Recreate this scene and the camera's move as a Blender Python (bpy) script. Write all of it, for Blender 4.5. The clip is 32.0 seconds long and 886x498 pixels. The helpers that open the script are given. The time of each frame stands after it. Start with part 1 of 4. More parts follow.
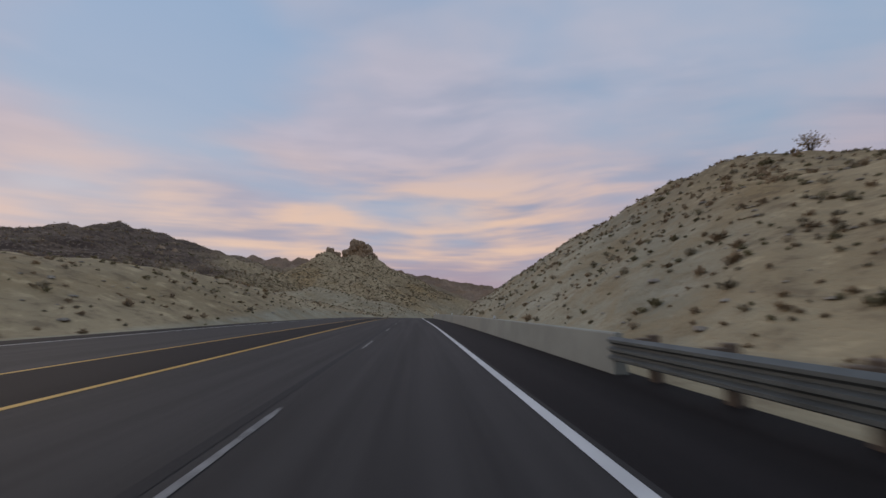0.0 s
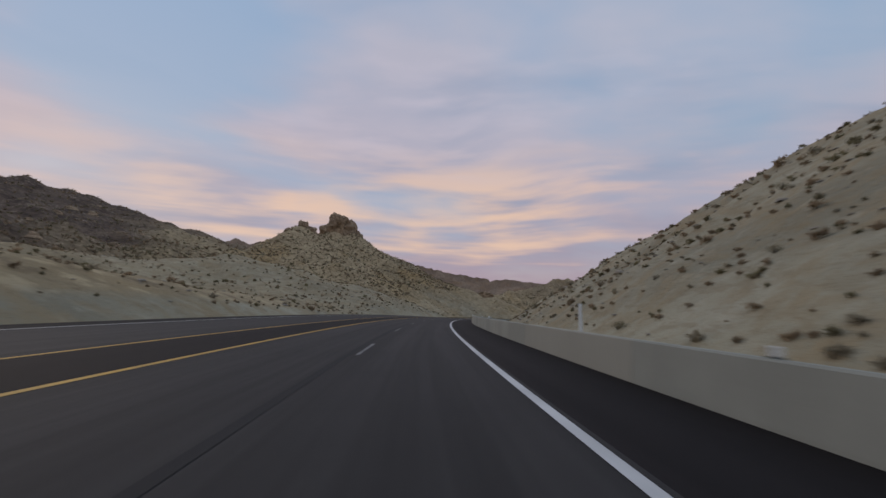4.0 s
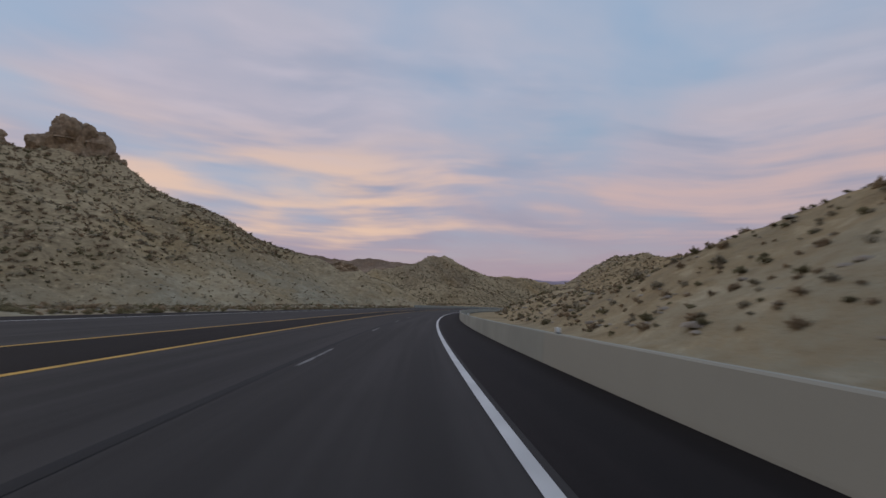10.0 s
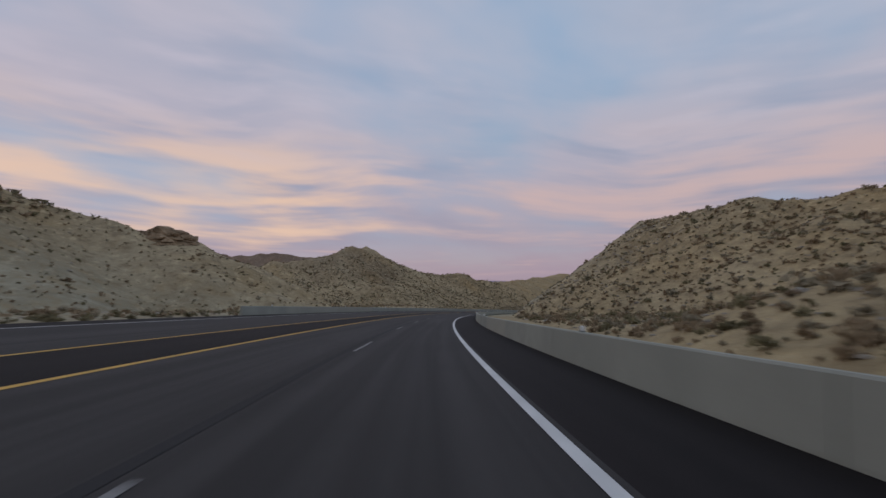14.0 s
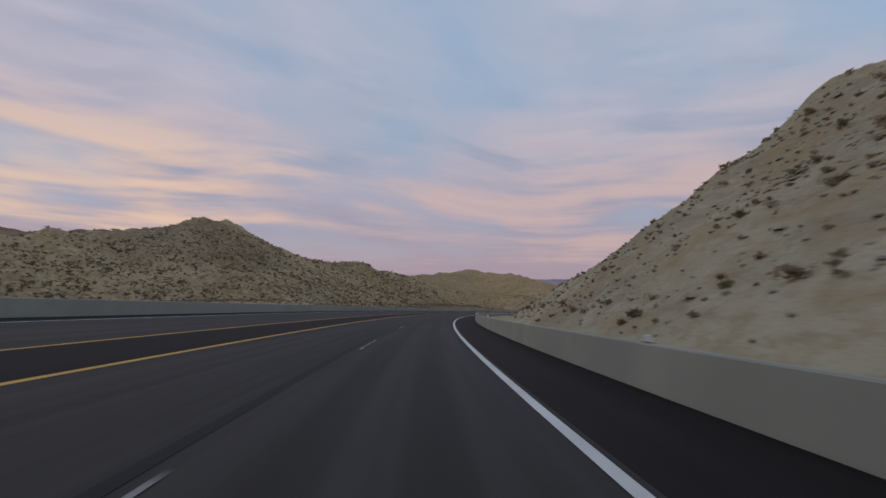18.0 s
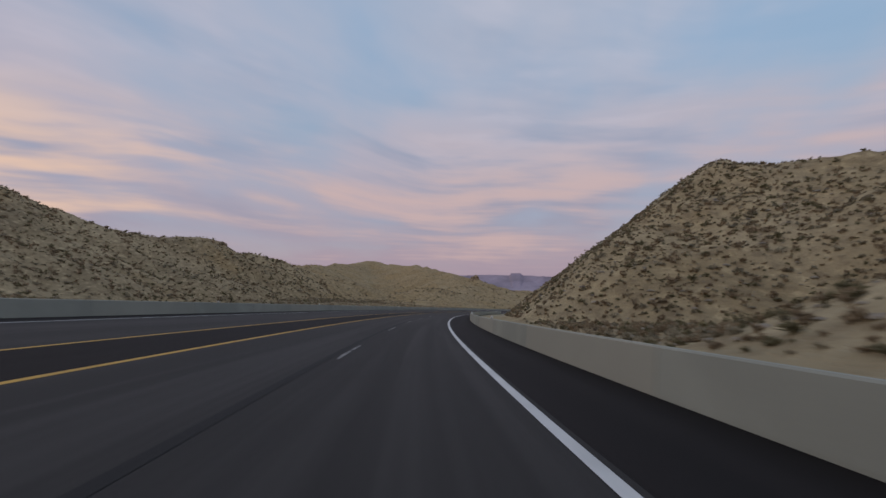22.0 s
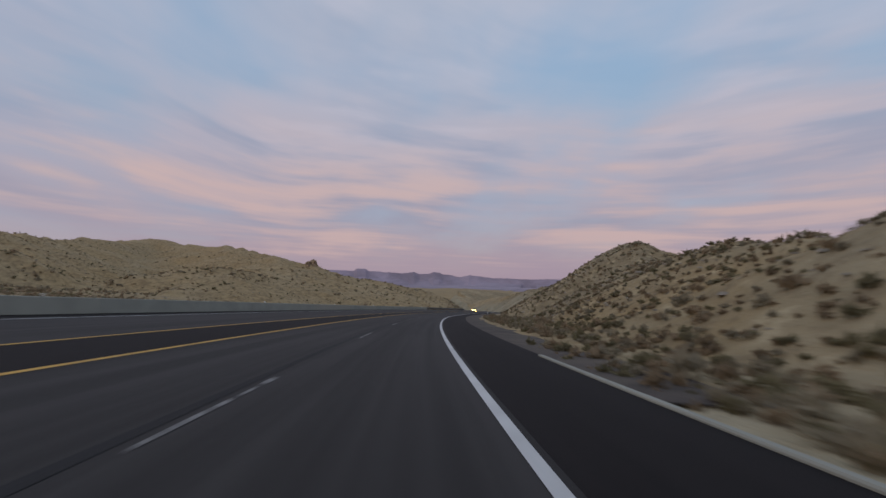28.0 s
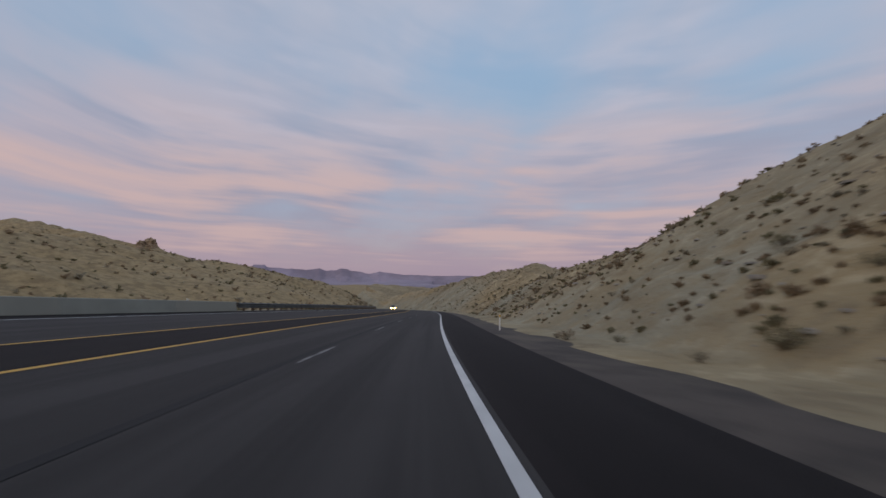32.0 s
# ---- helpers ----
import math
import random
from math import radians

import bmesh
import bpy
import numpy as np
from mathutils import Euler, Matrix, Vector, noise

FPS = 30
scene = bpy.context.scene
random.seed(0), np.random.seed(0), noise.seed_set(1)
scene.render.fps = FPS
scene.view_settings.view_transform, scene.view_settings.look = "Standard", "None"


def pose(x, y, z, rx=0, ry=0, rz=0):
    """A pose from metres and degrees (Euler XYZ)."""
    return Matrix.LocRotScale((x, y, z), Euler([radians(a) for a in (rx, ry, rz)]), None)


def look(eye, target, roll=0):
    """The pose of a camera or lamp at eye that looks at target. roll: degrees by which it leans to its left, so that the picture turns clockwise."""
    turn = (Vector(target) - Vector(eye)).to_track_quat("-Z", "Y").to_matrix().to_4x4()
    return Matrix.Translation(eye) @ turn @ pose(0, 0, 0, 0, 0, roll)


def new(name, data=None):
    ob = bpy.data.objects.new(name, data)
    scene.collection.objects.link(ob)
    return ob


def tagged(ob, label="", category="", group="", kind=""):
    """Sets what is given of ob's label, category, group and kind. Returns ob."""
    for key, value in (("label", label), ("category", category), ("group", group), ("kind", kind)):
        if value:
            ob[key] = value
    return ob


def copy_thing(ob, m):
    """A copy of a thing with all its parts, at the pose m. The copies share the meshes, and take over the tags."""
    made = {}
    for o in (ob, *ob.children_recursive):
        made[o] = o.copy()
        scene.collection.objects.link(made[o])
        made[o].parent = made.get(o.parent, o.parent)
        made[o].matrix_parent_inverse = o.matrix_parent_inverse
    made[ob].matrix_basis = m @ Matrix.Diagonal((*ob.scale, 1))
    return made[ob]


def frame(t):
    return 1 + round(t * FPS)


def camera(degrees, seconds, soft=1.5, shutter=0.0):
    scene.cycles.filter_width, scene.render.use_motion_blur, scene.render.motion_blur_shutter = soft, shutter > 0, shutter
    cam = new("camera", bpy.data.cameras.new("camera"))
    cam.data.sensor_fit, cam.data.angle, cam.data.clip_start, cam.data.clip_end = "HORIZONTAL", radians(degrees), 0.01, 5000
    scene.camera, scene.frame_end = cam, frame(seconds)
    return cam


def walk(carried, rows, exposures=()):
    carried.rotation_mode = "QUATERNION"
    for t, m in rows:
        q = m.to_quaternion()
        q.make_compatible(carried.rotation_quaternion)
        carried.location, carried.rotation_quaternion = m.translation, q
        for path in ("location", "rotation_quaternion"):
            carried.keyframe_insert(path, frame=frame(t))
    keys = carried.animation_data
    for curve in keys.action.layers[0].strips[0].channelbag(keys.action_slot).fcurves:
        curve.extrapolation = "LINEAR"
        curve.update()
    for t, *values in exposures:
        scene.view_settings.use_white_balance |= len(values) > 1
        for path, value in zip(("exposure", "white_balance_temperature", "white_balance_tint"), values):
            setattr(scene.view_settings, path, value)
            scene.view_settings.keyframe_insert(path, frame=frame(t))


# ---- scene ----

# ---------------------------------------------------------------- camera
cam = camera(92.2, 32.0, soft=1.5, shutter=0.35)
# seconds, x, y, z, heading, pitch, lean
ROWS = [
    (0.0, 0.00, 0.00, 0.00, -0.00, 8.32, 1.34), (0.5, -0.73, 11.11, 0.07, 0.19, 8.23, 1.14),
    (1.0, -1.49, 22.25, 0.12, 0.39, 8.12, 0.95), (1.5, -2.29, 33.44, 0.16, 0.54, 8.01, 0.74),
    (2.0, -3.11, 44.67, 0.17, 0.61, 7.89, 0.54), (2.5, -3.93, 55.94, 0.15, 0.56, 7.76, 0.33),
    (3.0, -4.72, 67.27, 0.12, 0.30, 7.63, 0.12), (3.5, -5.43, 78.64, 0.05, -0.24, 7.49, -0.09),
    (4.0, -6.00, 90.07, -0.05, -1.18, 7.34, -0.30), (4.5, -6.36, 101.55, -0.17, -2.40, 7.18, -0.49),
    (5.0, -6.45, 113.08, -0.33, -3.84, 7.02, -0.67), (5.5, -6.25, 124.66, -0.53, -5.38, 6.86, -0.82),
    (6.0, -5.73, 136.27, -0.75, -6.94, 6.70, -0.94), (6.5, -4.89, 147.91, -1.02, -8.53, 6.52, -1.02),
    (7.0, -3.70, 159.56, -1.32, -10.29, 6.30, -1.06), (7.5, -2.15, 171.22, -1.67, -12.12, 6.07, -1.05),
    (8.0, -0.22, 182.87, -2.07, -13.92, 5.84, -0.98), (8.5, 2.07, 194.49, -2.51, -15.62, 5.65, -0.84),
    (9.0, 4.70, 206.10, -2.99, -17.21, 5.51, -0.65), (9.5, 7.64, 217.67, -3.49, -18.66, 5.45, -0.40),
    (10.0, 10.86, 229.22, -4.00, -19.86, 5.44, -0.13), (10.5, 14.32, 240.75, -4.51, -20.84, 5.49, 0.15),
    (11.0, 17.99, 252.26, -5.01, -21.75, 5.57, 0.40), (11.5, 21.87, 263.75, -5.49, -22.76, 5.63, 0.60),
    (12.0, 25.99, 275.21, -5.97, -23.98, 5.67, 0.74), (12.5, 30.39, 286.61, -6.44, -25.37, 5.68, 0.81),
    (13.0, 35.09, 297.94, -6.92, -26.87, 5.67, 0.82), (13.5, 40.10, 309.18, -7.40, -28.43, 5.64, 0.80),
    (14.0, 45.45, 320.31, -7.89, -30.06, 5.60, 0.73), (14.5, 51.14, 331.33, -8.39, -31.78, 5.57, 0.65),
    (15.0, 57.18, 342.21, -8.90, -33.54, 5.54, 0.54), (15.5, 63.58, 352.94, -9.42, -35.29, 5.51, 0.43),
    (16.0, 70.32, 363.51, -9.94, -37.01, 5.47, 0.31), (16.5, 77.39, 373.92, -10.48, -38.68, 5.42, 0.20),
    (17.0, 84.79, 384.16, -11.03, -40.26, 5.36, 0.08), (17.5, 92.49, 394.22, -11.60, -41.82, 5.29, -0.02),
    (18.0, 100.50, 404.10, -12.19, -43.46, 5.23, -0.10), (18.5, 108.83, 413.78, -12.79, -45.16, 5.17, -0.15),
    (19.0, 117.48, 423.23, -13.40, -46.96, 5.11, -0.16), (19.5, 126.44, 432.45, -14.03, -48.74, 5.06, -0.14),
    (20.0, 135.72, 441.42, -14.68, -50.43, 5.01, -0.11), (20.5, 145.28, 450.15, -15.34, -52.03, 4.95, -0.07),
    (21.0, 155.11, 458.64, -16.01, -53.60, 4.90, -0.03), (21.5, 165.22, 466.89, -16.70, -55.19, 4.85, -0.02),
    (22.0, 175.58, 474.89, -17.40, -56.74, 4.81, -0.03), (22.5, 186.18, 482.63, -18.11, -58.26, 4.79, -0.05),
    (23.0, 197.04, 490.10, -18.82, -59.85, 4.79, -0.09), (23.5, 208.14, 497.28, -19.54, -61.54, 4.76, -0.15),
    (24.0, 219.48, 504.17, -20.27, -63.19, 4.73, -0.22), (24.5, 231.06, 510.75, -21.02, -64.81, 4.68, -0.29),
    (25.0, 242.86, 517.02, -21.77, -66.46, 4.63, -0.35), (25.5, 254.88, 522.95, -22.54, -68.22, 4.59, -0.40),
    (26.0, 267.12, 528.52, -23.32, -70.07, 4.56, -0.43), (26.5, 279.59, 533.70, -24.11, -71.97, 4.55, -0.45),
    (27.0, 292.25, 538.49, -24.90, -73.87, 4.54, -0.46), (27.5, 305.11, 542.88, -25.70, -75.70, 4.53, -0.46),
    (28.0, 318.15, 546.88, -26.50, -77.43, 4.51, -0.46), (28.5, 331.34, 550.52, -27.32, -79.06, 4.48, -0.46),
    (29.0, 344.67, 553.80, -28.14, -80.59, 4.44, -0.46), (29.5, 358.12, 556.74, -28.97, -82.01, 4.41, -0.45),
    (30.0, 371.69, 559.36, -29.81, -83.38, 4.39, -0.40), (30.5, 385.36, 561.65, -30.67, -84.81, 4.38, -0.34),
    (31.0, 399.14, 563.59, -31.52, -86.36, 4.34, -0.28), (31.5, 413.01, 565.16, -32.40, -87.92, 4.30, -0.23),
    (32.0, 426.94, 566.45, -33.28, -89.48, 4.25, -0.17),
]
walk(cam, [(r[0], pose(r[1], r[2], r[3], 90 + r[5], r[6], r[4])) for r in ROWS])

# ---------------------------------------------------------------- sky and light
SUN_AZ = -52.0      # degrees, clockwise from +y; the sun has just gone behind the ridge
world = bpy.data.worlds.new("dusk_sky")
scene.world = world
world.use_nodes = True
wt = world.node_tree
wt.nodes.clear()


class Net:
    """Short hand for building node trees."""

    def __init__(self, tree):
        self.t = tree

    def node(self, kind, **kw):
        n = self.t.nodes.new(kind)
        for k, v in kw.items():
            if k == "op":
                n.operation = v
            elif k == "data":
                n.data_type = v
            elif k == "blend":
                n.blend_type = v
        return n

    def plug(self, a, sock):
        if isinstance(a, (int, float)):
            sock.default_value = a
        elif isinstance(a, (tuple, list)):
            sock.default_value = a if len(a) == len(sock.default_value) else (*a, 1.0)
        else:
            self.t.links.new(a, sock)

    def math(self, op, a, b=0.0, c=0.0, clamp=False):
        n = self.node("ShaderNodeMath", op=op)
        n.use_clamp = clamp
        for i, q in enumerate((a, b, c)):
            self.plug(q, n.inputs[i])
        return n.outputs[0]

    def mix(self, f, a, b, blend="MIX"):
        n = self.node("ShaderNodeMix", data="RGBA", blend=blend)
        self.plug(f, n.inputs[0])
        self.plug(a, n.inputs[6])
        self.plug(b, n.inputs[7])
        return n.outputs[2]

    def noise(self, vec, scale, detail=4.0, rough=0.55, lac=2.0, distort=0.0):
        n = self.node("ShaderNodeTexNoise")
        if vec is not None:
            self.plug(vec, n.inputs["Vector"])
        n.inputs["Scale"].default_value = scale
        n.inputs["Detail"].default_value = detail
        n.inputs["Roughness"].default_value = rough
        n.inputs["Lacunarity"].default_value = lac
        n.inputs["Distortion"].default_value = distort
        return n.outputs[0]

    def ramp(self, f, stops):
        n = self.node("ShaderNodeValToRGB")
        e = n.color_ramp.elements
        while len(e) < len(stops):
            e.new(0.5)
        for el, (p, c) in zip(e, stops):
            el.position = p
            el.color = (c, c, c, 1) if isinstance(c, (int, float)) else (*c, 1)
        self.plug(f, n.inputs[0])
        return n.outputs[0]

    def smooth(self, f, lo, hi, a=0.0, b=1.0):
        n = self.node("ShaderNodeMapRange")
        n.interpolation_type = "SMOOTHSTEP"
        self.plug(f, n.inputs[0])
        for i, q in enumerate((lo, hi, a, b)):
            n.inputs[i + 1].default_value = q
        return n.outputs[0]

    def xyz(self, x, y, z):
        n = self.node("ShaderNodeCombineXYZ")
        for i, q in enumerate((x, y, z)):
            self.plug(q, n.inputs[i])
        return n.outputs[0]


def build_sky():
    k = Net(wt)
    co = k.node("ShaderNodeTexCoord").outputs["Generated"]
    sep = k.node("ShaderNodeSeparateXYZ")
    k.plug(co, sep.inputs[0])
    x, y, z = sep.outputs
    az = k.math("ARCTAN2", x, y)                       # 0 ahead (+y), positive to the right
    el = k.math("ARCSINE", z)                          # radians above the horizon
    sky = k.node("ShaderNodeTexSky")
    sky.sky_type = "NISHITA"
    sky.sun_disc = False
    sky.sun_elevation = radians(2.0)
    sky.sun_rotation = radians(SUN_AZ)
    sky.air_density, sky.dust_density, sky.ozone_density = 1.0, 0.6, 2.0
    # clear sky between the clouds, dusky at the horizon
    up = k.ramp(k.math("DIVIDE", el, 1.2, clamp=True), [
        (0.0, (0.40, 0.33, 0.45)), (0.06, (0.42, 0.37, 0.50)), (0.13, (0.38, 0.41, 0.57)),
        (0.28, (0.335, 0.45, 0.615)), (0.50, (0.31, 0.465, 0.68)), (1.0, (0.22, 0.38, 0.63))])
    clear = k.mix(0.10, up, sky.outputs[0])

    def near(a, e, wa, we):
        """1 at an azimuth and a height in degrees, falling off softly over the widths."""
        da, de = (k.math("DIVIDE", k.math("SUBTRACT", q, radians(c)), radians(w)) for q, c, w in ((az, a, wa), (el, e, we)))
        return k.math("EXPONENT", k.math("MULTIPLY", k.math("ADD", k.math("MULTIPLY", da, da), k.math("MULTIPLY", de, de)), -1.0))

    def total(first, *rest):
        for q, w in rest:
            first = k.math("ADD", first, k.math("MULTIPLY", q, w))
        return first

    # broad masses of high cloud on one level sheet
    flat = k.math("ADD", k.math("MAXIMUM", z, 0.0), 0.24)
    px, py = k.math("DIVIDE", x, flat), k.math("DIVIDE", y, flat)
    broad = k.noise(k.xyz(k.math("ADD", k.math("MULTIPLY", px, 1.0), k.math("MULTIPLY", py, 0.3)), k.math("SUBTRACT", k.math("MULTIPLY", py, 1.35), k.math("MULTIPLY", px, 0.45)), 2.3),
                    1.0, 4.0, 0.50)
    # rolls that crowd together towards the horizon and slant down to the east
    slant = k.math("MULTIPLY", el, k.math("ADD", k.math("MULTIPLY", k.smooth(az, 0.1, 2.2), 0.80), 1.0))
    rise = k.math("LOGARITHM", k.math("ADD", k.math("MAXIMUM", slant, 0.0), 0.12), math.e)
    bend = k.noise(k.xyz(k.math("MULTIPLY", az, 1.9), k.math("MULTIPLY", rise, 1.6), 1.7), 1.0, 1.0)
    rise = total(rise, (k.math("SUBTRACT", bend, 0.5), 0.26))

    def rolls(fa, fc, shift, detail, rough):
        """Noise drawn out along the rolls, fainter higher up."""
        n = k.noise(k.xyz(k.math("MULTIPLY", az, fa), k.math("MULTIPLY", rise, fc), shift), 1.0, detail, rough)
        return total(0.5, (k.math("SUBTRACT", n, 0.5), k.smooth(el, 0.22, 0.55, 1.0, 0.40)))

    streak = rolls(2.2, 4.8, 5.1, 3.0, 0.46)
    wisp = rolls(5.0, 13.0, 9.4, 3.0, 0.50)
    body = total(k.math("MULTIPLY", broad, 0.64), (streak, 0.30), (wisp, 0.06))
    body = total(body, (near(-36, 28, 15, 10), -0.22), (near(-7, 26, 16, 9), 0.11), (near(-30, 14, 7, 3.5), 0.10), (near(-50, 24, 9, 12), 0.05), (near(100, 30, 24, 13), -0.09),
                 (near(25, 33, 14, 6), -0.03), (near(45, 16, 26, 7), 0.05), (near(-14, 37, 12, 4), -0.03), (near(82, 14, 34, 9), 0.075), (near(62, 26, 18, 9), 0.04))
    cover = k.smooth(body, 0.35, 0.57, 0.20, 0.97)
    # the cloud's own colour: mauve low down, pale lavender above
    grey = k.ramp(k.math("DIVIDE", el, 0.9, clamp=True), [
        (0.0, (0.42, 0.33, 0.42)), (0.07, (0.46, 0.37, 0.45)), (0.16, (0.48, 0.425, 0.51)), (0.30, (0.525, 0.49, 0.59)),
        (0.5, (0.555, 0.54, 0.65)), (1.0, (0.50, 0.54, 0.66))])
    # thin dark undersides between the lit rolls
    shade = k.math("MULTIPLY", k.smooth(total(k.math("MULTIPLY", streak, 0.7), (wisp, 0.2)), 0.48, 0.32), k.smooth(el, 0.05, 0.14))
    cloud = k.mix(k.math("MULTIPLY", shade, 0.75), grey, k.mix(k.smooth(el, 0.10, 0.45), (0.36, 0.36, 0.48), (0.36, 0.42, 0.57)))
    # rolls that still catch the sun, orange towards the west and rose elsewhere
    west = k.smooth(k.math("ABSOLUTE", k.math("SUBTRACT", az, radians(-8))), 0.25, 1.0, 1.0, 0.0)
    lit = k.smooth(total(k.math("MULTIPLY", streak, 0.48), (broad, 0.27), (wisp, 0.25), (near(-2, 13.5, 17, 4.5), 0.14), (near(-32, 14, 6, 3), 0.05), (near(-48, 11, 8, 3), 0.06),
                         (near(30, 17, 9, 3), 0.05), (near(65, 9, 14, 3), 0.08), (near(99, 5.5, 9, 2.0), 0.12), (near(72, 14, 20, 4), 0.06), (near(36, 20, 6, 3), 0.04)), 0.48, 0.64)
    height = k.math("MULTIPLY", k.smooth(el, 0.44, 0.20), k.smooth(el, 0.01, 0.08))
    glow_col = k.mix(west, (0.77, 0.54, 0.50), (0.93, 0.66, 0.50))
    cloud = k.mix(k.math("MULTIPLY", lit, k.math("MULTIPLY", height, k.math("ADD", k.math("MULTIPLY", west, 0.30), 0.62))), cloud, glow_col)
    # pale tops higher up
    pale = k.math("MULTIPLY", k.smooth(total(k.math("MULTIPLY", broad, 0.5), (wisp, 0.5)), 0.48, 0.62), k.smooth(el, 0.20, 0.42))
    cloud = k.mix(k.math("MULTIPLY", pale, 0.40), cloud, (0.68, 0.63, 0.74))
    col = k.mix(cover, clear, cloud)
    # a soft glow where the sun went down
    col = k.mix(k.math("MULTIPLY", near(-42, 10, 16, 8), 0.26), col, (0.95, 0.86, 0.78))
    # the side away from the sun is cooler
    col = k.mix(1.0, col, k.mix(k.smooth(az, -0.3, 1.3), (1.01, 0.985, 0.975), k.mix(k.smooth(el, 0.18, 0.50), (0.985, 0.98, 0.965), (0.925, 1.0, 1.015))), "MULTIPLY")
    bg = k.node("ShaderNodeBackground")
    k.plug(col, bg.inputs[0])
    bg.inputs[1].default_value = 0.86
    out = k.node("ShaderNodeOutputWorld")
    wt.links.new(bg.outputs[0], out.inputs[0])


build_sky()
sun = new("sun", bpy.data.lights.new("sun", "SUN"))
sun.data.energy, sun.data.angle, sun.data.color = 0.5, radians(25), (1.0, 0.80, 0.62)
sa, se = radians(SUN_AZ), radians(16)
sun.matrix_world = look((math.sin(sa) * 50, math.cos(sa) * 50, 50 * math.tan(se)), (0, 0, 0))


# ---------------------------------------------------------------- materials
def material(name, colour, rough=0.85, metal=0.0, vary=0.25, scale=3.0, fine=40.0, bump=0.15, tint=None, island=0.0, panel=None):
    """Base colour broken up at two scales, with matching relief."""
    m = bpy.data.materials.new(name)
    m.use_nodes = True
    k = Net(m.node_tree)
    b = m.node_tree.nodes["Principled BSDF"]
    co = k.node("ShaderNodeTexCoord").outputs["Object"]
    n1, n2 = k.noise(co, scale, 5.0), k.noise(co, fine, 3.0)
    lo = tuple(c * (1 - vary) for c in colour)
    hi = tuple(min(1, c * (1 + vary)) for c in colour)
    c1 = k.mix(k.smooth(n1, 0.3, 0.7), lo, hi)
    if tint:
        c1 = k.mix(k.smooth(k.noise(co, scale * 0.37, 4.0), 0.48, 0.68), c1, tint)
    c2 = k.mix(k.math("MULTIPLY", n2, vary), c1, (0.02, 0.02, 0.02))
    if panel:                                              # one casting differs a little from the next
        rnd = k.node("ShaderNodeObjectInfo").outputs["Random"]
        c2 = k.mix(k.math("MULTIPLY", k.smooth(rnd, 0.55, 0.8), 0.7), c2, panel)
        c2 = k.mix(k.math("MULTIPLY", k.smooth(rnd, 0.25, 0.0), 0.30), c2, tuple(q * 0.88 for q in colour))
    if island:
        rnd = k.node("ShaderNodeNewGeometry").outputs["Random Per Island"]
        c2 = k.mix(k.math("MULTIPLY", rnd, island), c2, tuple(c * 0.45 for c in colour))
    k.plug(c2, b.inputs["Base Color"])
    k.plug(k.math("ADD", rough - 0.08, k.math("MULTIPLY", n2, 0.16), clamp=True), b.inputs["Roughness"])
    b.inputs["Metallic"].default_value = metal
    if bump:
        bp = k.node("ShaderNodeBump")
        bp.inputs["Strength"].default_value = bump
        bp.inputs["Distance"].default_value = 0.03
        k.plug(k.math("ADD", n1, k.math("MULTIPLY", n2, 0.5)), bp.inputs["Height"])
        m.node_tree.links.new(bp.outputs[0], b.inputs["Normal"])
    return m


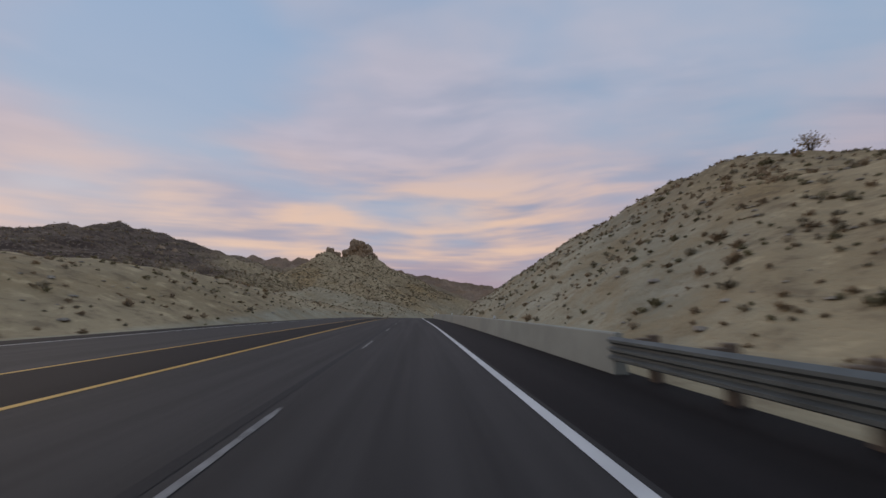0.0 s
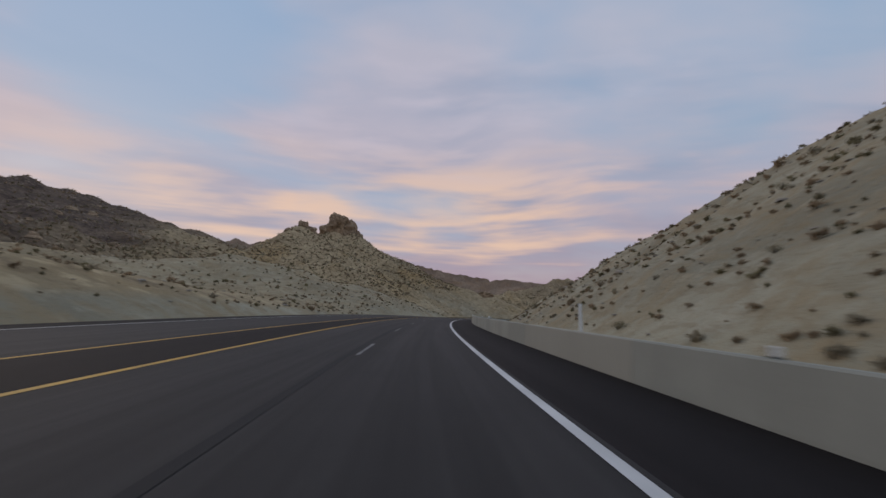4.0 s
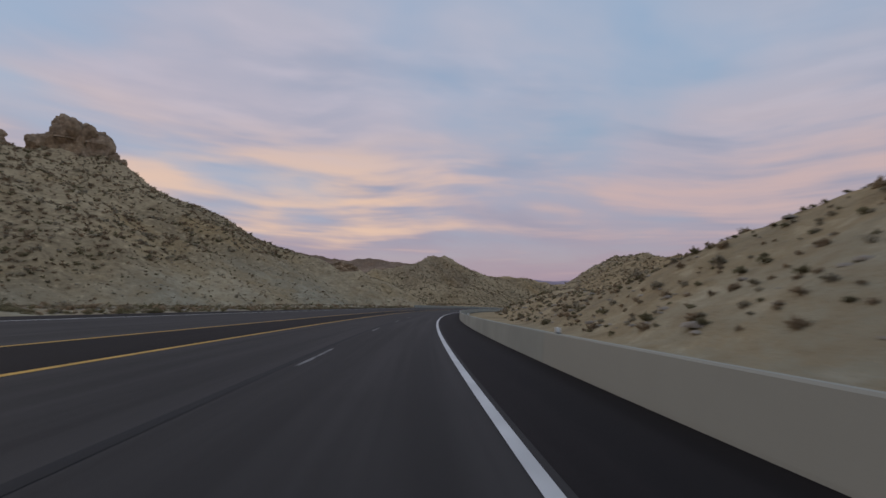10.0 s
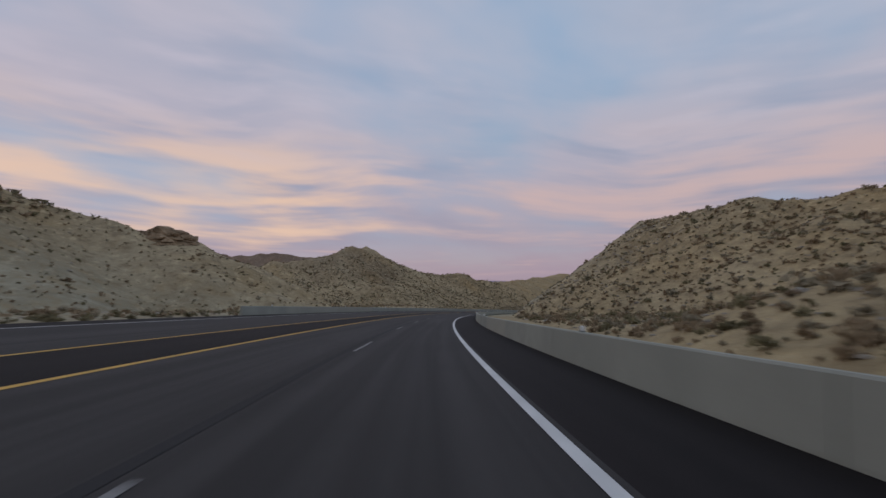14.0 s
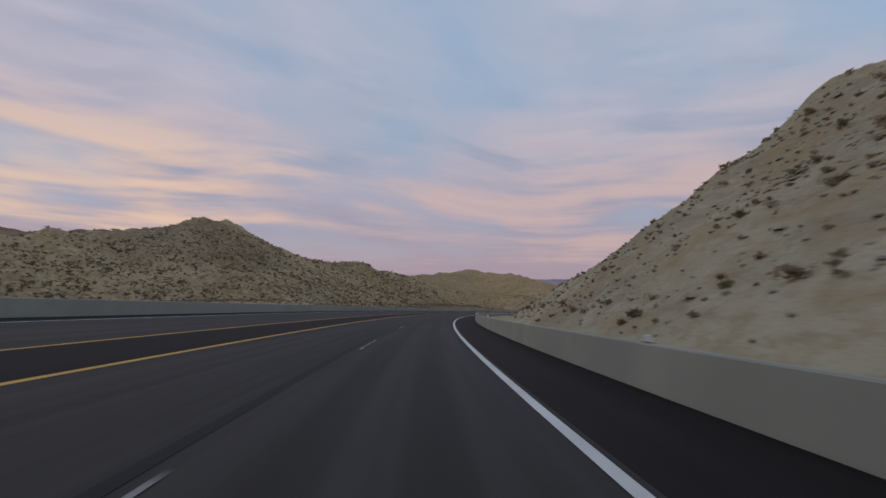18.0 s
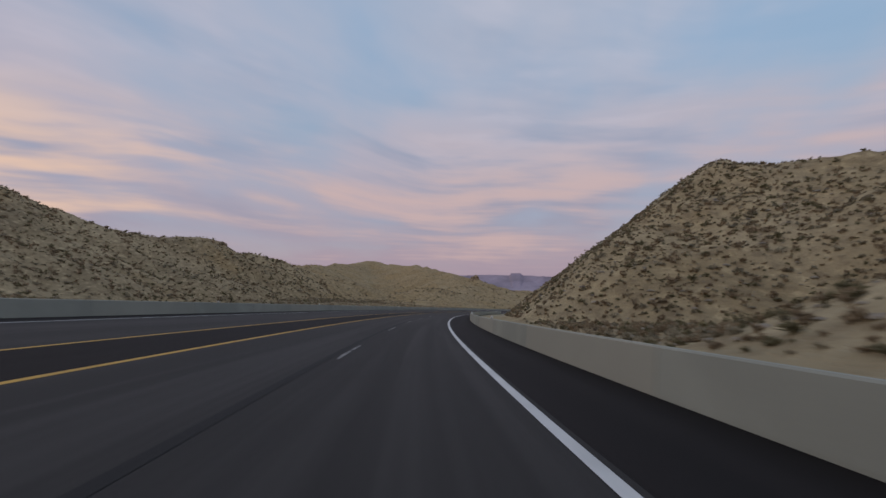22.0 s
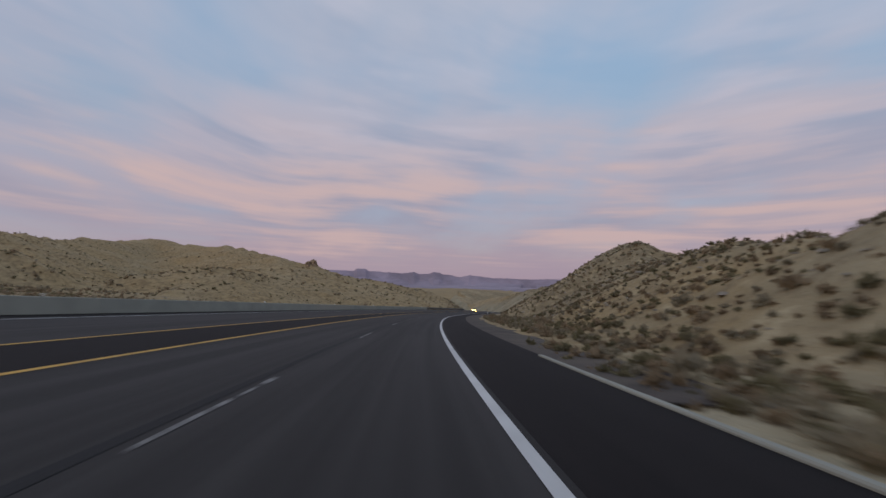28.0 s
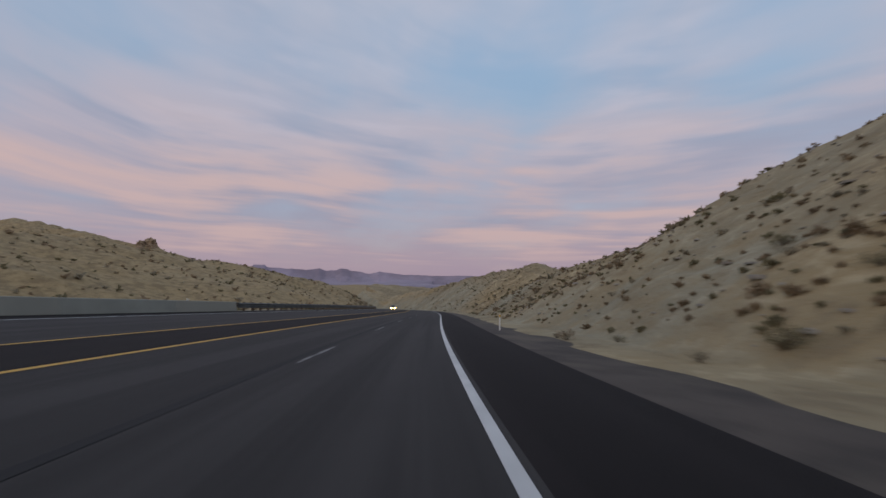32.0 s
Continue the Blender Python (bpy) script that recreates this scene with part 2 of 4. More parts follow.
def desert_material(name, sand, stone, dark, rocky=0.4, patch=0.05, bare=None):
    """Decomposed granite: pale sand, stony patches, dark gravel and small relief."""
    m = bpy.data.materials.new(name)
    m.use_nodes = True
    k = Net(m.node_tree)
    b = m.node_tree.nodes["Principled BSDF"]
    co = k.node("ShaderNodeTexCoord").outputs["Object"]
    sp = k.node("ShaderNodeSeparateXYZ")
    k.plug(co, sp.inputs[0])
    sepx, sepy, sepz = sp.outputs
    wide = k.noise(co, 0.011, 4.0)
    ochre = k.noise(co, 0.023, 5.0, 0.6)
    mid = k.noise(co, patch, 6.0, 0.62)
    small = k.noise(co, 0.42, 6.0, 0.70)
    grit = k.noise(co, 6.0, 4.0, 0.7)
    c = k.mix(k.smooth(mid, 0.38, 0.66), sand, stone)
    c = k.mix(k.math("MULTIPLY", k.smooth(wide, 0.42, 0.60), 0.70), c, tuple(q * 0.74 for q in stone))
    c = k.mix(k.math("MULTIPLY", k.smooth(ochre, 0.50, 0.68), 0.60), c, (stone[0] * 1.12, stone[1] * 0.98, stone[2] * 0.74))
    c = k.mix(k.math("MULTIPLY", k.smooth(small, 0.50, 0.64), rocky), c, dark)
    c = k.mix(k.math("MULTIPLY", k.smooth(small, 0.47, 0.34), 0.60), c, tuple(min(1, q * 1.38) for q in sand))
    c = k.mix(k.math("MULTIPLY", k.smooth(grit, 0.55, 0.75), 0.35), c, dark)
    if rocky > 0.6:
        vor = k.node("ShaderNodeTexVoronoi")
        k.plug(co, vor.inputs["Vector"])
        vor.inputs["Scale"].default_value = 0.55
        vor.inputs["Randomness"].default_value = 1.0
        c = k.mix(k.math("MULTIPLY", k.smooth(vor.outputs["Distance"], 0.34, 0.20), 0.40), c, dark)
    if bare:
        at = k.node("ShaderNodeAttribute")
        at.attribute_name = "bare"
        soil = k.mix(k.smooth(mid, 0.36, 0.66), tuple(min(1, q * 1.10) for q in bare), tuple(q * 0.72 for q in bare))
        rill = k.noise(k.xyz(sepx, sepy, k.math("MULTIPLY", sepz, 0.25)), 0.16, 7.0, 0.68, distort=0.6)
        soil = k.mix(k.math("MULTIPLY", k.smooth(rill, 0.48, 0.62), 0.75), soil, stone)
        soil = k.mix(k.math("MULTIPLY", k.smooth(rill, 0.46, 0.34), 0.60), soil, (0.42, 0.395, 0.30))
        soil = k.mix(k.math("MULTIPLY", k.smooth(small, 0.50, 0.62), 0.55), soil, stone)
        soil = k.mix(k.math("MULTIPLY", k.smooth(small, 0.46, 0.34), 0.40), soil, (0.41, 0.38, 0.285))
        ledge = k.noise(k.xyz(k.math("MULTIPLY", sepx, 0.5), k.math("MULTIPLY", sepy, 0.5), k.math("MULTIPLY", sepz, 2.2)), 0.9, 5.0, 0.65)
        soil = k.mix(k.math("MULTIPLY", k.smooth(ledge, 0.50, 0.64), 0.42), soil, tuple(q * 0.72 for q in stone))
        soil = k.mix(k.math("MULTIPLY", k.smooth(grit, 0.54, 0.72), 0.40), soil, dark)
        c = k.mix(k.math("MULTIPLY", at.outputs["Fac"], 0.9), c, soil)
        oc = k.node("ShaderNodeAttribute")
        oc.attribute_name = "ochre"
        c = k.mix(k.math("MULTIPLY", oc.outputs["Fac"], k.smooth(mid, 0.30, 0.62, 0.45, 0.85)), c, k.mix(k.smooth(small, 0.42, 0.60), (0.385, 0.288, 0.150), (0.265, 0.198, 0.108)))
        rk = k.node("ShaderNodeAttribute")
        rk.attribute_name = "brown"
        band = k.noise(k.xyz(k.math("MULTIPLY", sepx, 0.4), k.math("MULTIPLY", sepy, 0.4), k.math("MULTIPLY", sepz, 1.6)), 0.10, 7.0, 0.66, distort=0.8)
        rock = k.mix(k.smooth(band, 0.40, 0.62), (0.082, 0.059, 0.045), (0.165, 0.122, 0.088))
        rock = k.mix(k.math("MULTIPLY", k.smooth(small, 0.50, 0.60), 0.65), rock, (0.050, 0.038, 0.031))
        rock = k.mix(k.math("MULTIPLY", k.math("MULTIPLY", k.smooth(small, 0.46, 0.36), k.smooth(mid, 0.42, 0.60)), 0.75), rock, (0.36, 0.30, 0.23))
        c = k.mix(k.math("MULTIPLY", rk.outputs["Fac"], k.smooth(mid, 0.28, 0.48, 0.6, 1.0)), c, rock)
    k.plug(c, b.inputs["Base Color"])
    b.inputs["Roughness"].default_value = 0.95
    b.inputs["Specular IOR Level"].default_value = 0.15
    bp = k.node("ShaderNodeBump")
    bp.inputs["Strength"].default_value = 1.0
    bp.inputs["Distance"].default_value = 0.5
    k.plug(k.math("ADD", small, k.math("MULTIPLY", grit, 0.12)), bp.inputs["Height"])
    m.node_tree.links.new(bp.outputs[0], b.inputs["Normal"])
    return m


SAND = desert_material("desert_ground", (0.42, 0.338, 0.205), (0.32, 0.253, 0.148), (0.135, 0.099, 0.064), 0.50, bare=(0.345, 0.322, 0.232))
CRAG = desert_material("crag_rock", (0.37, 0.285, 0.19), (0.28, 0.21, 0.138), (0.12, 0.092, 0.064), 0.6, 0.2)
RANGE_ROCK = desert_material("range_rock", (0.30, 0.228, 0.16), (0.225, 0.160, 0.112), (0.115, 0.083, 0.062), 0.6, 0.03)
# the mauve in this rock colour is distance haze painted in
HAZED_ROCK = material("haze_tinted_rock", (0.33, 0.275, 0.335), 0.95, 0, 0.2, 0.004, 0.02, 0.0)
STONE = material("pale_stone", (0.34, 0.30, 0.24), 0.95, 0, 0.3, 0.8, 6.0, 0.3, island=0.4)


def asphalt_material(name, colour, streak, gloss=0.25):
    """Asphalt with aggregate, wheel polish along the lane and faint patches. uv: x across in metres, y along."""
    m = bpy.data.materials.new(name)
    m.use_nodes = True
    k = Net(m.node_tree)
    b = m.node_tree.nodes["Principled BSDF"]
    uv = k.node("ShaderNodeUVMap").outputs[0]
    sep = k.node("ShaderNodeSeparateXYZ")
    k.plug(uv, sep.inputs[0])
    u, s = sep.outputs[0], sep.outputs[1]
    along = k.noise(k.xyz(k.math("MULTIPLY", u, 1.7), k.math("MULTIPLY", s, 0.03), 0.0), 1.0, 3.0)
    blotch = k.noise(uv, 0.22, 5.0)
    grit = k.noise(uv, 55.0, 3.0, 0.8)
    c = k.mix(k.smooth(along, 0.35, 0.68), tuple(q * 0.80 for q in colour), tuple(q * (1 + streak) for q in colour))
    c = k.mix(k.math("MULTIPLY", k.smooth(blotch, 0.5, 0.7), 0.35), c, tuple(q * 0.72 for q in colour))
    c = k.mix(k.math("MULTIPLY", k.smooth(grit, 0.5, 0.8), 0.25), c, tuple(q * 1.9 for q in colour))
    k.plug(c, b.inputs["Base Color"])
    b.inputs["Roughness"].default_value = 0.82
    b.inputs["Specular IOR Level"].default_value = gloss
    bp = k.node("ShaderNodeBump")
    bp.inputs["Strength"].default_value = 0.5
    bp.inputs["Distance"].default_value = 0.01
    k.plug(grit, bp.inputs["Height"])
    m.node_tree.links.new(bp.outputs[0], b.inputs["Normal"])
    return m


LANE = asphalt_material("lane_asphalt", (0.0375, 0.0345, 0.033), 0.30, 0.22)
SHOULDER = asphalt_material("shoulder_asphalt", (0.0145, 0.0118, 0.0118), 0.15, 0.14)
TAR = asphalt_material("tar_seam", (0.020, 0.020, 0.021), 0.1)
WHITE_PAINT = material("white_road_paint", (0.62, 0.62, 0.60), 0.7, 0, 0.12, 1.0, 30.0, 0.1)
WORN_PAINT = material("worn_white_paint", (0.25, 0.245, 0.235), 0.75, 0, 0.40, 5.0, 30.0, 0.1)
YELLOW_PAINT = material("yellow_road_paint", (0.62, 0.36, 0.06), 0.7, 0, 0.15, 1.0, 30.0, 0.1)
CONCRETE = material("barrier_concrete", (0.315, 0.325, 0.28), 0.9, 0, 0.10, 0.5, 18.0, 0.15, tint=(0.278, 0.29, 0.25), panel=(0.335, 0.326, 0.27))
GRAVEL = material("verge_gravel", (0.072, 0.056, 0.044), 0.95, 0, 0.35, 0.7, 14.0, 0.5, tint=(0.125, 0.100, 0.073))
STEEL = material("weathered_galvanised_steel", (0.125, 0.14, 0.138), 0.6, 0.45, 0.2, 1.5, 25.0, 0.05)
WOOD = material("weathered_post_wood", (0.16, 0.12, 0.085), 0.9, 0, 0.3, 4.0, 40.0, 0.3)
REFLECTOR = material("white_reflector", (0.80, 0.80, 0.76), 0.35, 0, 0.04, 5.0, 40.0, 0.0)
PATCH_PAINT = material("cover_paint", (0.135, 0.175, 0.175), 0.85, 0, 0.22, 1.2, 20.0, 0.05)
AMBER = material("amber_reflector", (0.75, 0.45, 0.05), 0.35, 0, 0.05, 5.0, 40.0, 0.0)


def foliage(name, colour):
    m = material(name, colour, 0.9, 0, 0.25, 0.35, 9.0, 0.0, island=0.5)
    tree = m.node_tree                     # thin dry leaves let some light through
    b = tree.nodes["Principled BSDF"]
    thin = tree.nodes.new("ShaderNodeBsdfTranslucent")
    tree.links.new(b.inputs["Base Color"].links[0].from_socket, thin.inputs["Color"])
    both = tree.nodes.new("ShaderNodeMixShader")
    both.inputs[0].default_value = 0.5
    tree.links.new(b.outputs[0], both.inputs[1])
    tree.links.new(thin.outputs[0], both.inputs[2])
    tree.links.new(both.outputs[0], tree.nodes["Material Output"].inputs[0])
    return m


BRUSH = [foliage("creosote_leaf", (0.28, 0.245, 0.138)), foliage("dry_brush", (0.40, 0.305, 0.192)),
         foliage("grey_bursage", (0.42, 0.365, 0.255))]
TWIG = material("twig_bark", (0.10, 0.078, 0.058), 0.9, 0, 0.3, 5.0, 40.0, 0.0)


# ---------------------------------------------------------------- small helpers
def mesh_object(name, verts, faces, mat, parent=None, smooth=False, label=""):
    me = bpy.data.meshes.new(name)
    me.from_pydata([tuple(map(float, v)) for v in verts], [], faces)
    if smooth:
        me.polygons.foreach_set("use_smooth", [True] * len(me.polygons))
    me.materials.append(mat)
    ob = new(name, me)
    if parent:
        ob.parent = parent
    if label:
        ob["label"] = label
    return ob


def part(name, bm, mat, parent, label=""):
    me = bpy.data.meshes.new(name)
    bm.to_mesh(me)
    bm.free()
    me.materials.append(mat)
    ob = new(name, me)
    ob.parent = parent
    if label:
        ob["label"] = label
    return ob


def box(bm, c, size, bevel=0.0):
    r = bmesh.ops.create_cube(bm, size=1.0, matrix=Matrix.Translation(c) @ Matrix.Diagonal((*size, 1)))
    if bevel:
        es = {e for v in r["verts"] for e in v.link_edges}
        bmesh.ops.bevel(bm, geom=list(es), offset=bevel, segments=1, affect="EDGES")


# ---------------------------------------------------------------- line of the road
# distance, then the place of the right-hand white edge line
EDGE = [                       # the straight and the first of the bend
    (-240, 16.99, -239.40, -2.65), (-80, 6.75, -79.73, -1.76), (0, 1.63, 0.10, -1.32), (40, -1.01, 40.03, -1.15),
    (80, -3.71, 79.91, -1.28), (120, -4.69, 119.76, -1.76), (160, -2.12, 159.50, -2.64), (200, 4.40, 198.80, -4.02),
    (240, 14.34, 237.44, -5.70), (280, 27.13, 275.27, -7.31), (320, 42.89, 311.91, -8.87), (360, 61.81, 346.97, -10.49),
    (400, 83.84, 380.16, -12.19), (440, 108.79, 411.22, -14.02), (480, 136.50, 439.83, -15.97),
]
EDGE += [                      # the rest of the bend and the gentle left-hand bend beyond
    (520, 166.61, 465.93, -18.05), (560, 198.76, 489.48, -20.20), (600, 232.87, 510.12, -22.41), (640, 268.63, 527.72, -24.70),
    (680, 305.90, 541.88, -27.04), (720, 344.29, 552.73, -29.42), (760, 383.44, 560.60, -31.86), (800, 423.09, 565.36, -34.35),
    (840, 463.06, 566.89, -36.82), (880, 503.05, 567.60, -39.29), (960, 582.70, 573.70, -44.22), (1040, 661.00, 588.50, -49.16),
    (1120, 737.60, 611.50, -54.10), (1200, 812.00, 640.50, -59.04), (1280, 884.00, 675.50, -62.97), (1360, 955.00, 712.50, -64.94),
]
E_S = np.array([e[0] for e in EDGE], float)
E_P = np.array([e[1:] for e in EDGE], float)
def crossfall(s):
    """The road falls to the right, more so in the long bend."""
    return np.interp(s, (60, 200), (0.023, 0.050))



def spline_slopes(s, p):
    """Slopes of the natural cubic through the points."""
    n = len(s)
    h = np.diff(s)
    a, rhs = np.zeros((n, n)), np.zeros((n, p.shape[1]))
    a[0, 0], a[0, 1], rhs[0] = 2, 1, 3 * (p[1] - p[0]) / h[0]
    a[-1, -1], a[-1, -2], rhs[-1] = 2, 1, 3 * (p[-1] - p[-2]) / h[-1]
    for i in range(1, n - 1):
        a[i, i - 1], a[i, i], a[i, i + 1] = 1 / h[i - 1], 2 / h[i - 1] + 2 / h[i], 1 / h[i]
        rhs[i] = 3 * ((p[i] - p[i - 1]) / h[i - 1] ** 2 + (p[i + 1] - p[i]) / h[i] ** 2)
    return np.linalg.solve(a, rhs)


E_D = spline_slopes(E_S, E_P)


def edge(s):
    """Points and unit headings (in plan) of the edge line at distances s; straight on past both ends."""
    s = np.atleast_1d(np.asarray(s, float))
    c = np.clip(s, E_S[0], E_S[-1])
    i = np.clip(np.searchsorted(E_S, c, side="right") - 1, 0, len(E_S) - 2)
    h = (E_S[i + 1] - E_S[i])[:, None]
    t = ((c - E_S[i])[:, None]) / h
    p0, p1, d0, d1 = E_P[i], E_P[i + 1], E_D[i] * h, E_D[i + 1] * h
    p = (2 * t**3 - 3 * t**2 + 1) * p0 + (t**3 - 2 * t**2 + t) * d0 + (3 * t**2 - 2 * t**3) * p1 + (t**3 - t**2) * d1
    d = ((6 * t**2 - 6 * t) * (p0 - p1) + (3 * t**2 - 4 * t + 1) * d0 + (3 * t**2 - 2 * t) * d1) / h
    over = (s - c)[:, None]
    d[:, 2] *= (over[:, 0] == 0)
    p = p + d * over
    n = d[:, :2] / np.linalg.norm(d[:, :2], axis=1, keepdims=True)
    return p, n


def road_point(s, u, w=0.0):
    """World places at distance s, u metres to the right of the edge line, w above the road."""
    s, u, w = np.broadcast_arrays(np.atleast_1d(np.asarray(s, float)), u, w)
    p, n = edge(s)
    fall = -crossfall(s) * np.clip(u, -19.0, 3.0)
    return np.stack([p[:, 0] + n[:, 1] * u, p[:, 1] - n[:, 0] * u, p[:, 2] + fall + w], 1)


def strip(name, s0, s1, profile, mat, parent=None, step=4.0, ends=False, smooth=False, label="", uv=False):
    """A band along the road: the profile's (u, w) points swept from s0 to s1."""
    n = max(2, int(abs(s1 - s0) / step) + 1)
    ss = np.linspace(s0, s1, n)
    m = len(profile)
    pts = np.stack([road_point(ss, u, w) for u, w in profile], 1).reshape(-1, 3)
    faces = [(i * m + j, i * m + j + 1, (i + 1) * m + j + 1, (i + 1) * m + j) for i in range(n - 1) for j in range(m - 1)]
    if ends:
        faces += [tuple(range(m))[::-1], tuple((n - 1) * m + j for j in range(m))]
    ob = mesh_object(name, pts, faces, mat, parent, smooth, label)
    if uv:
        lay = ob.data.uv_layers.new(name="UVMap")
        idx = np.array([v for f in faces for v in f])
        us = np.array([q[0] for q in profile])
        co = np.stack([us[idx % m], ss[idx // m]], 1)
        lay.data.foreach_set("uv", co.ravel())
    return ob


# ---------------------------------------------------------------- the lie of the land
def lattice(ix, iy, seed):
    h = (ix.astype(np.int64) * 374761393 + iy.astype(np.int64) * 668265263 + seed * 974634541) & 0x7FFFFFFF
    h = ((h ^ (h >> 13)) * 1274126177) & 0x7FFFFFFF
    return ((h ^ (h >> 16)) & 0xFFFF) / 65535.0


def value_noise(x, y, seed=0):
    ix, iy = np.floor(x), np.floor(y)
    fx, fy = x - ix, y - iy
    fx, fy = fx * fx * (3 - 2 * fx), fy * fy * (3 - 2 * fy)
    a, b = lattice(ix, iy, seed), lattice(ix + 1, iy, seed)
    c, d = lattice(ix, iy + 1, seed), lattice(ix + 1, iy + 1, seed)
    return (a * (1 - fx) + b * fx) * (1 - fy) + (c * (1 - fx) + d * fx) * fy - 0.5


def fractal(x, y, size, octaves=4, seed=0, gain=0.5):
    t, amp = np.zeros_like(x), 1.0
    for o in range(octaves):
        f = 2.0**o / size
        t = t + amp * value_noise(x * f + 17.3 * o, y * f - 9.1 * o, seed + o)
        amp *= gain
    return t


def by_road(*pts):
    """Crest points (s, u, height over the road) as world points. u counts from the middle of the right lane."""
    out = []
    for s, u, w in pts:
        p, n = edge(s)
        p, n, u = p[0], n[0], u - 1.5
        out.append((p[0] + n[1] * u, p[1] - n[0] * u, p[2] + w))
    return out


# crests of the hills: points along the crest, side slope, rounding of the crest in metres
CRESTS = []


def ridge(points, slope, rounding):
    CRESTS.append((points, slope, rounding))


# beside the right lane
ridge(by_road((-160, 60, 8), (-60, 52, 10), (10, 44, 11), (34, 42, 13.5), (48, 46, 18.5), (58, 48, 22.2), (72, 50, 23.8), (95, 50, 23), (130, 50, 24.5), (155, 44, 19),
             (185, 36, 15), (212, 31, 12), (236, 31, 13), (252, 27, 9), (275, 23, 4)), 0.42, 5)
ridge(by_road((285, 24, 3.5), (310, 24, 5), (345, 26, 4.5)), 0.4, 4)
ridge(by_road((330, 130, 24.5), (360, 100, 21), (378, 86, 20.9), (402, 74, 21.2), (417, 67.5, 22.9), (433, 60, 25), (462, 51, 29), (483, 48, 31),
             (490, 45, 26), (497, 42, 21.5), (508, 37, 13.5), (526, 29, 8), (545, 22, 4)), 0.5, 2)
ridge(by_road((520, 90, 17), (548, 70, 17), (575, 65, 16), (596, 64, 19.5), (606, 82, 26.5), (616, 78, 28.8), (624, 72, 30.6), (632, 65, 32.8), (638, 60, 34.8), (645, 57, 35.5), (652, 50, 29.5),
             (662, 41, 20.5), (680, 29, 11.5), (697, 20, 5)), 0.5, 2)
ridge(by_road((700, 50, 4), (708, 36, 4.2), (724, 29, 7), (745, 32, 8.8), (772, 36, 10.3), (784, 39, 12.2), (794, 41, 15.4), (810, 42, 17.3), (826, 45, 20.4), (842, 46, 21),
             (856, 43, 17.5), (868, 36, 12.8), (880, 29, 9.8), (890, 22, 7), (900, 17, 2)), 0.6, 3)
ridge(by_road((908, 22, 2), (926, 31, 8.5), (942, 38, 13), (959, 41, 17), (986, 41, 18.3), (1016, 40, 19), (1052, 40, 17.3), (1102, 40, 15.6), (1153, 40, 15),
             (1211, 40, 12.2), (1270, 42, 9), (1340, 46, 5), (1420, 50, 2)), 0.5, 4)
# beside the far lanes
ridge(by_road((-120, -60, 16), (0, -52, 12), (70, -36, 8), (112, -31, 6), (150, -28, 3.5), (185, -25, 1.5)), 0.5, 5)
ridge(by_road((150, -92, 13), (184, -76, 16.5), (200, -67, 17), (214, -61, 16), (232, -49, 9), (250, -40, 3.5)), 0.32, 6)
# the twin crags and their spurs
ridge([(-190, 270, 36), (-166, 330, 34), (-158, 385, 37), (-151, 418, 41), (-140, 438, 50), (-130, 459, 62), (-124, 471, 66), (-114, 488, 65), (-104, 508, 72),
      (-90, 506, 67), (-78, 502, 56), (-62, 497.5, 46), (-48, 492.5, 37.5), (-37, 489, 31), (-25, 485, 25.5), (-9, 479.5, 20.5), (6, 475, 17), (20, 470, 12.3),
      (30, 466.5, 9.5), (37, 464, 9), (43, 462, 8.5), (48, 461, 4), (60, 464, -8)], 0.54, 2)
# the long brown hill further left
ridge([(-520, 150, 82), (-374, 290, 82), (-353, 309, 76), (-332, 328, 74), (-314, 350, 83), (-317, 411, 92), (-315, 460, 97), (-309, 494, 93),
      (-300, 510, 85), (-287, 531, 85), (-265, 548, 77), (-241, 566, 68), (-190, 600, 52), (-100, 640, 42)], 0.42, 6)
ridge([(-214, 385, 44), (-188, 350, 31), (-160, 310, 20)], 0.4, 8)
# lower land under the jagged range far ahead at the start
ridge([(-1500, 900, 260), (-1100, 1180, 225), (-744, 1290, 180), (-735, 1500, 170), (-790, 1777, 200), (-520, 1790, 180), (-330, 1820, 150), (-200, 1850, 130)], 0.5, 6)
# mid ridge behind the crags
ridge([(-330, 980, 110), (-167, 1067, 112), (-96, 1125, 76), (-43, 1122, 66), (30, 1090, 46), (84, 1060, 40), (146, 1025, 42), (210, 995, 36)], 0.42, 8)
ridge([(60, 1120, 46), (240, 1180, 44), (420, 1200, 30), (560, 1150, 20)], 0.3, 14)
# the two-tipped hill
ridge([(56, 692.6, 8), (66, 697.5, 10.1), (76, 702.3, 12.9), (86, 707.1, 17.7), (96, 712, 14.7), (110, 718.6, 18.3), (120, 723.3, 23.6), (130, 728, 22.7),
      (139, 732.5, 24), (148, 737, 26.3), (158.5, 742, 31.2), (169, 747, 31.5), (179, 752, 34.7), (187, 756, 38.9), (191, 758, 37.7), (199, 761.5, 35.2),
      (204, 763, 36.2), (206.5, 763.5, 37.7), (212, 763, 35.6), (219, 762, 29.9), (231, 761, 25.4), (244, 760, 21), (257, 758, 15.7), (271, 757, 15.6),
      (281.5, 756, 14.3), (292, 755, 11.5), (301, 754, 10.3), (310, 753, 10.6), (320, 752, 12.9), (328, 751, 11.1), (334, 750, 6), (344.5, 749, 4),
      (355, 748, 4.1), (385.8, 747, -2.5), (438.9, 739.6, -14.8)], 0.6, 1)
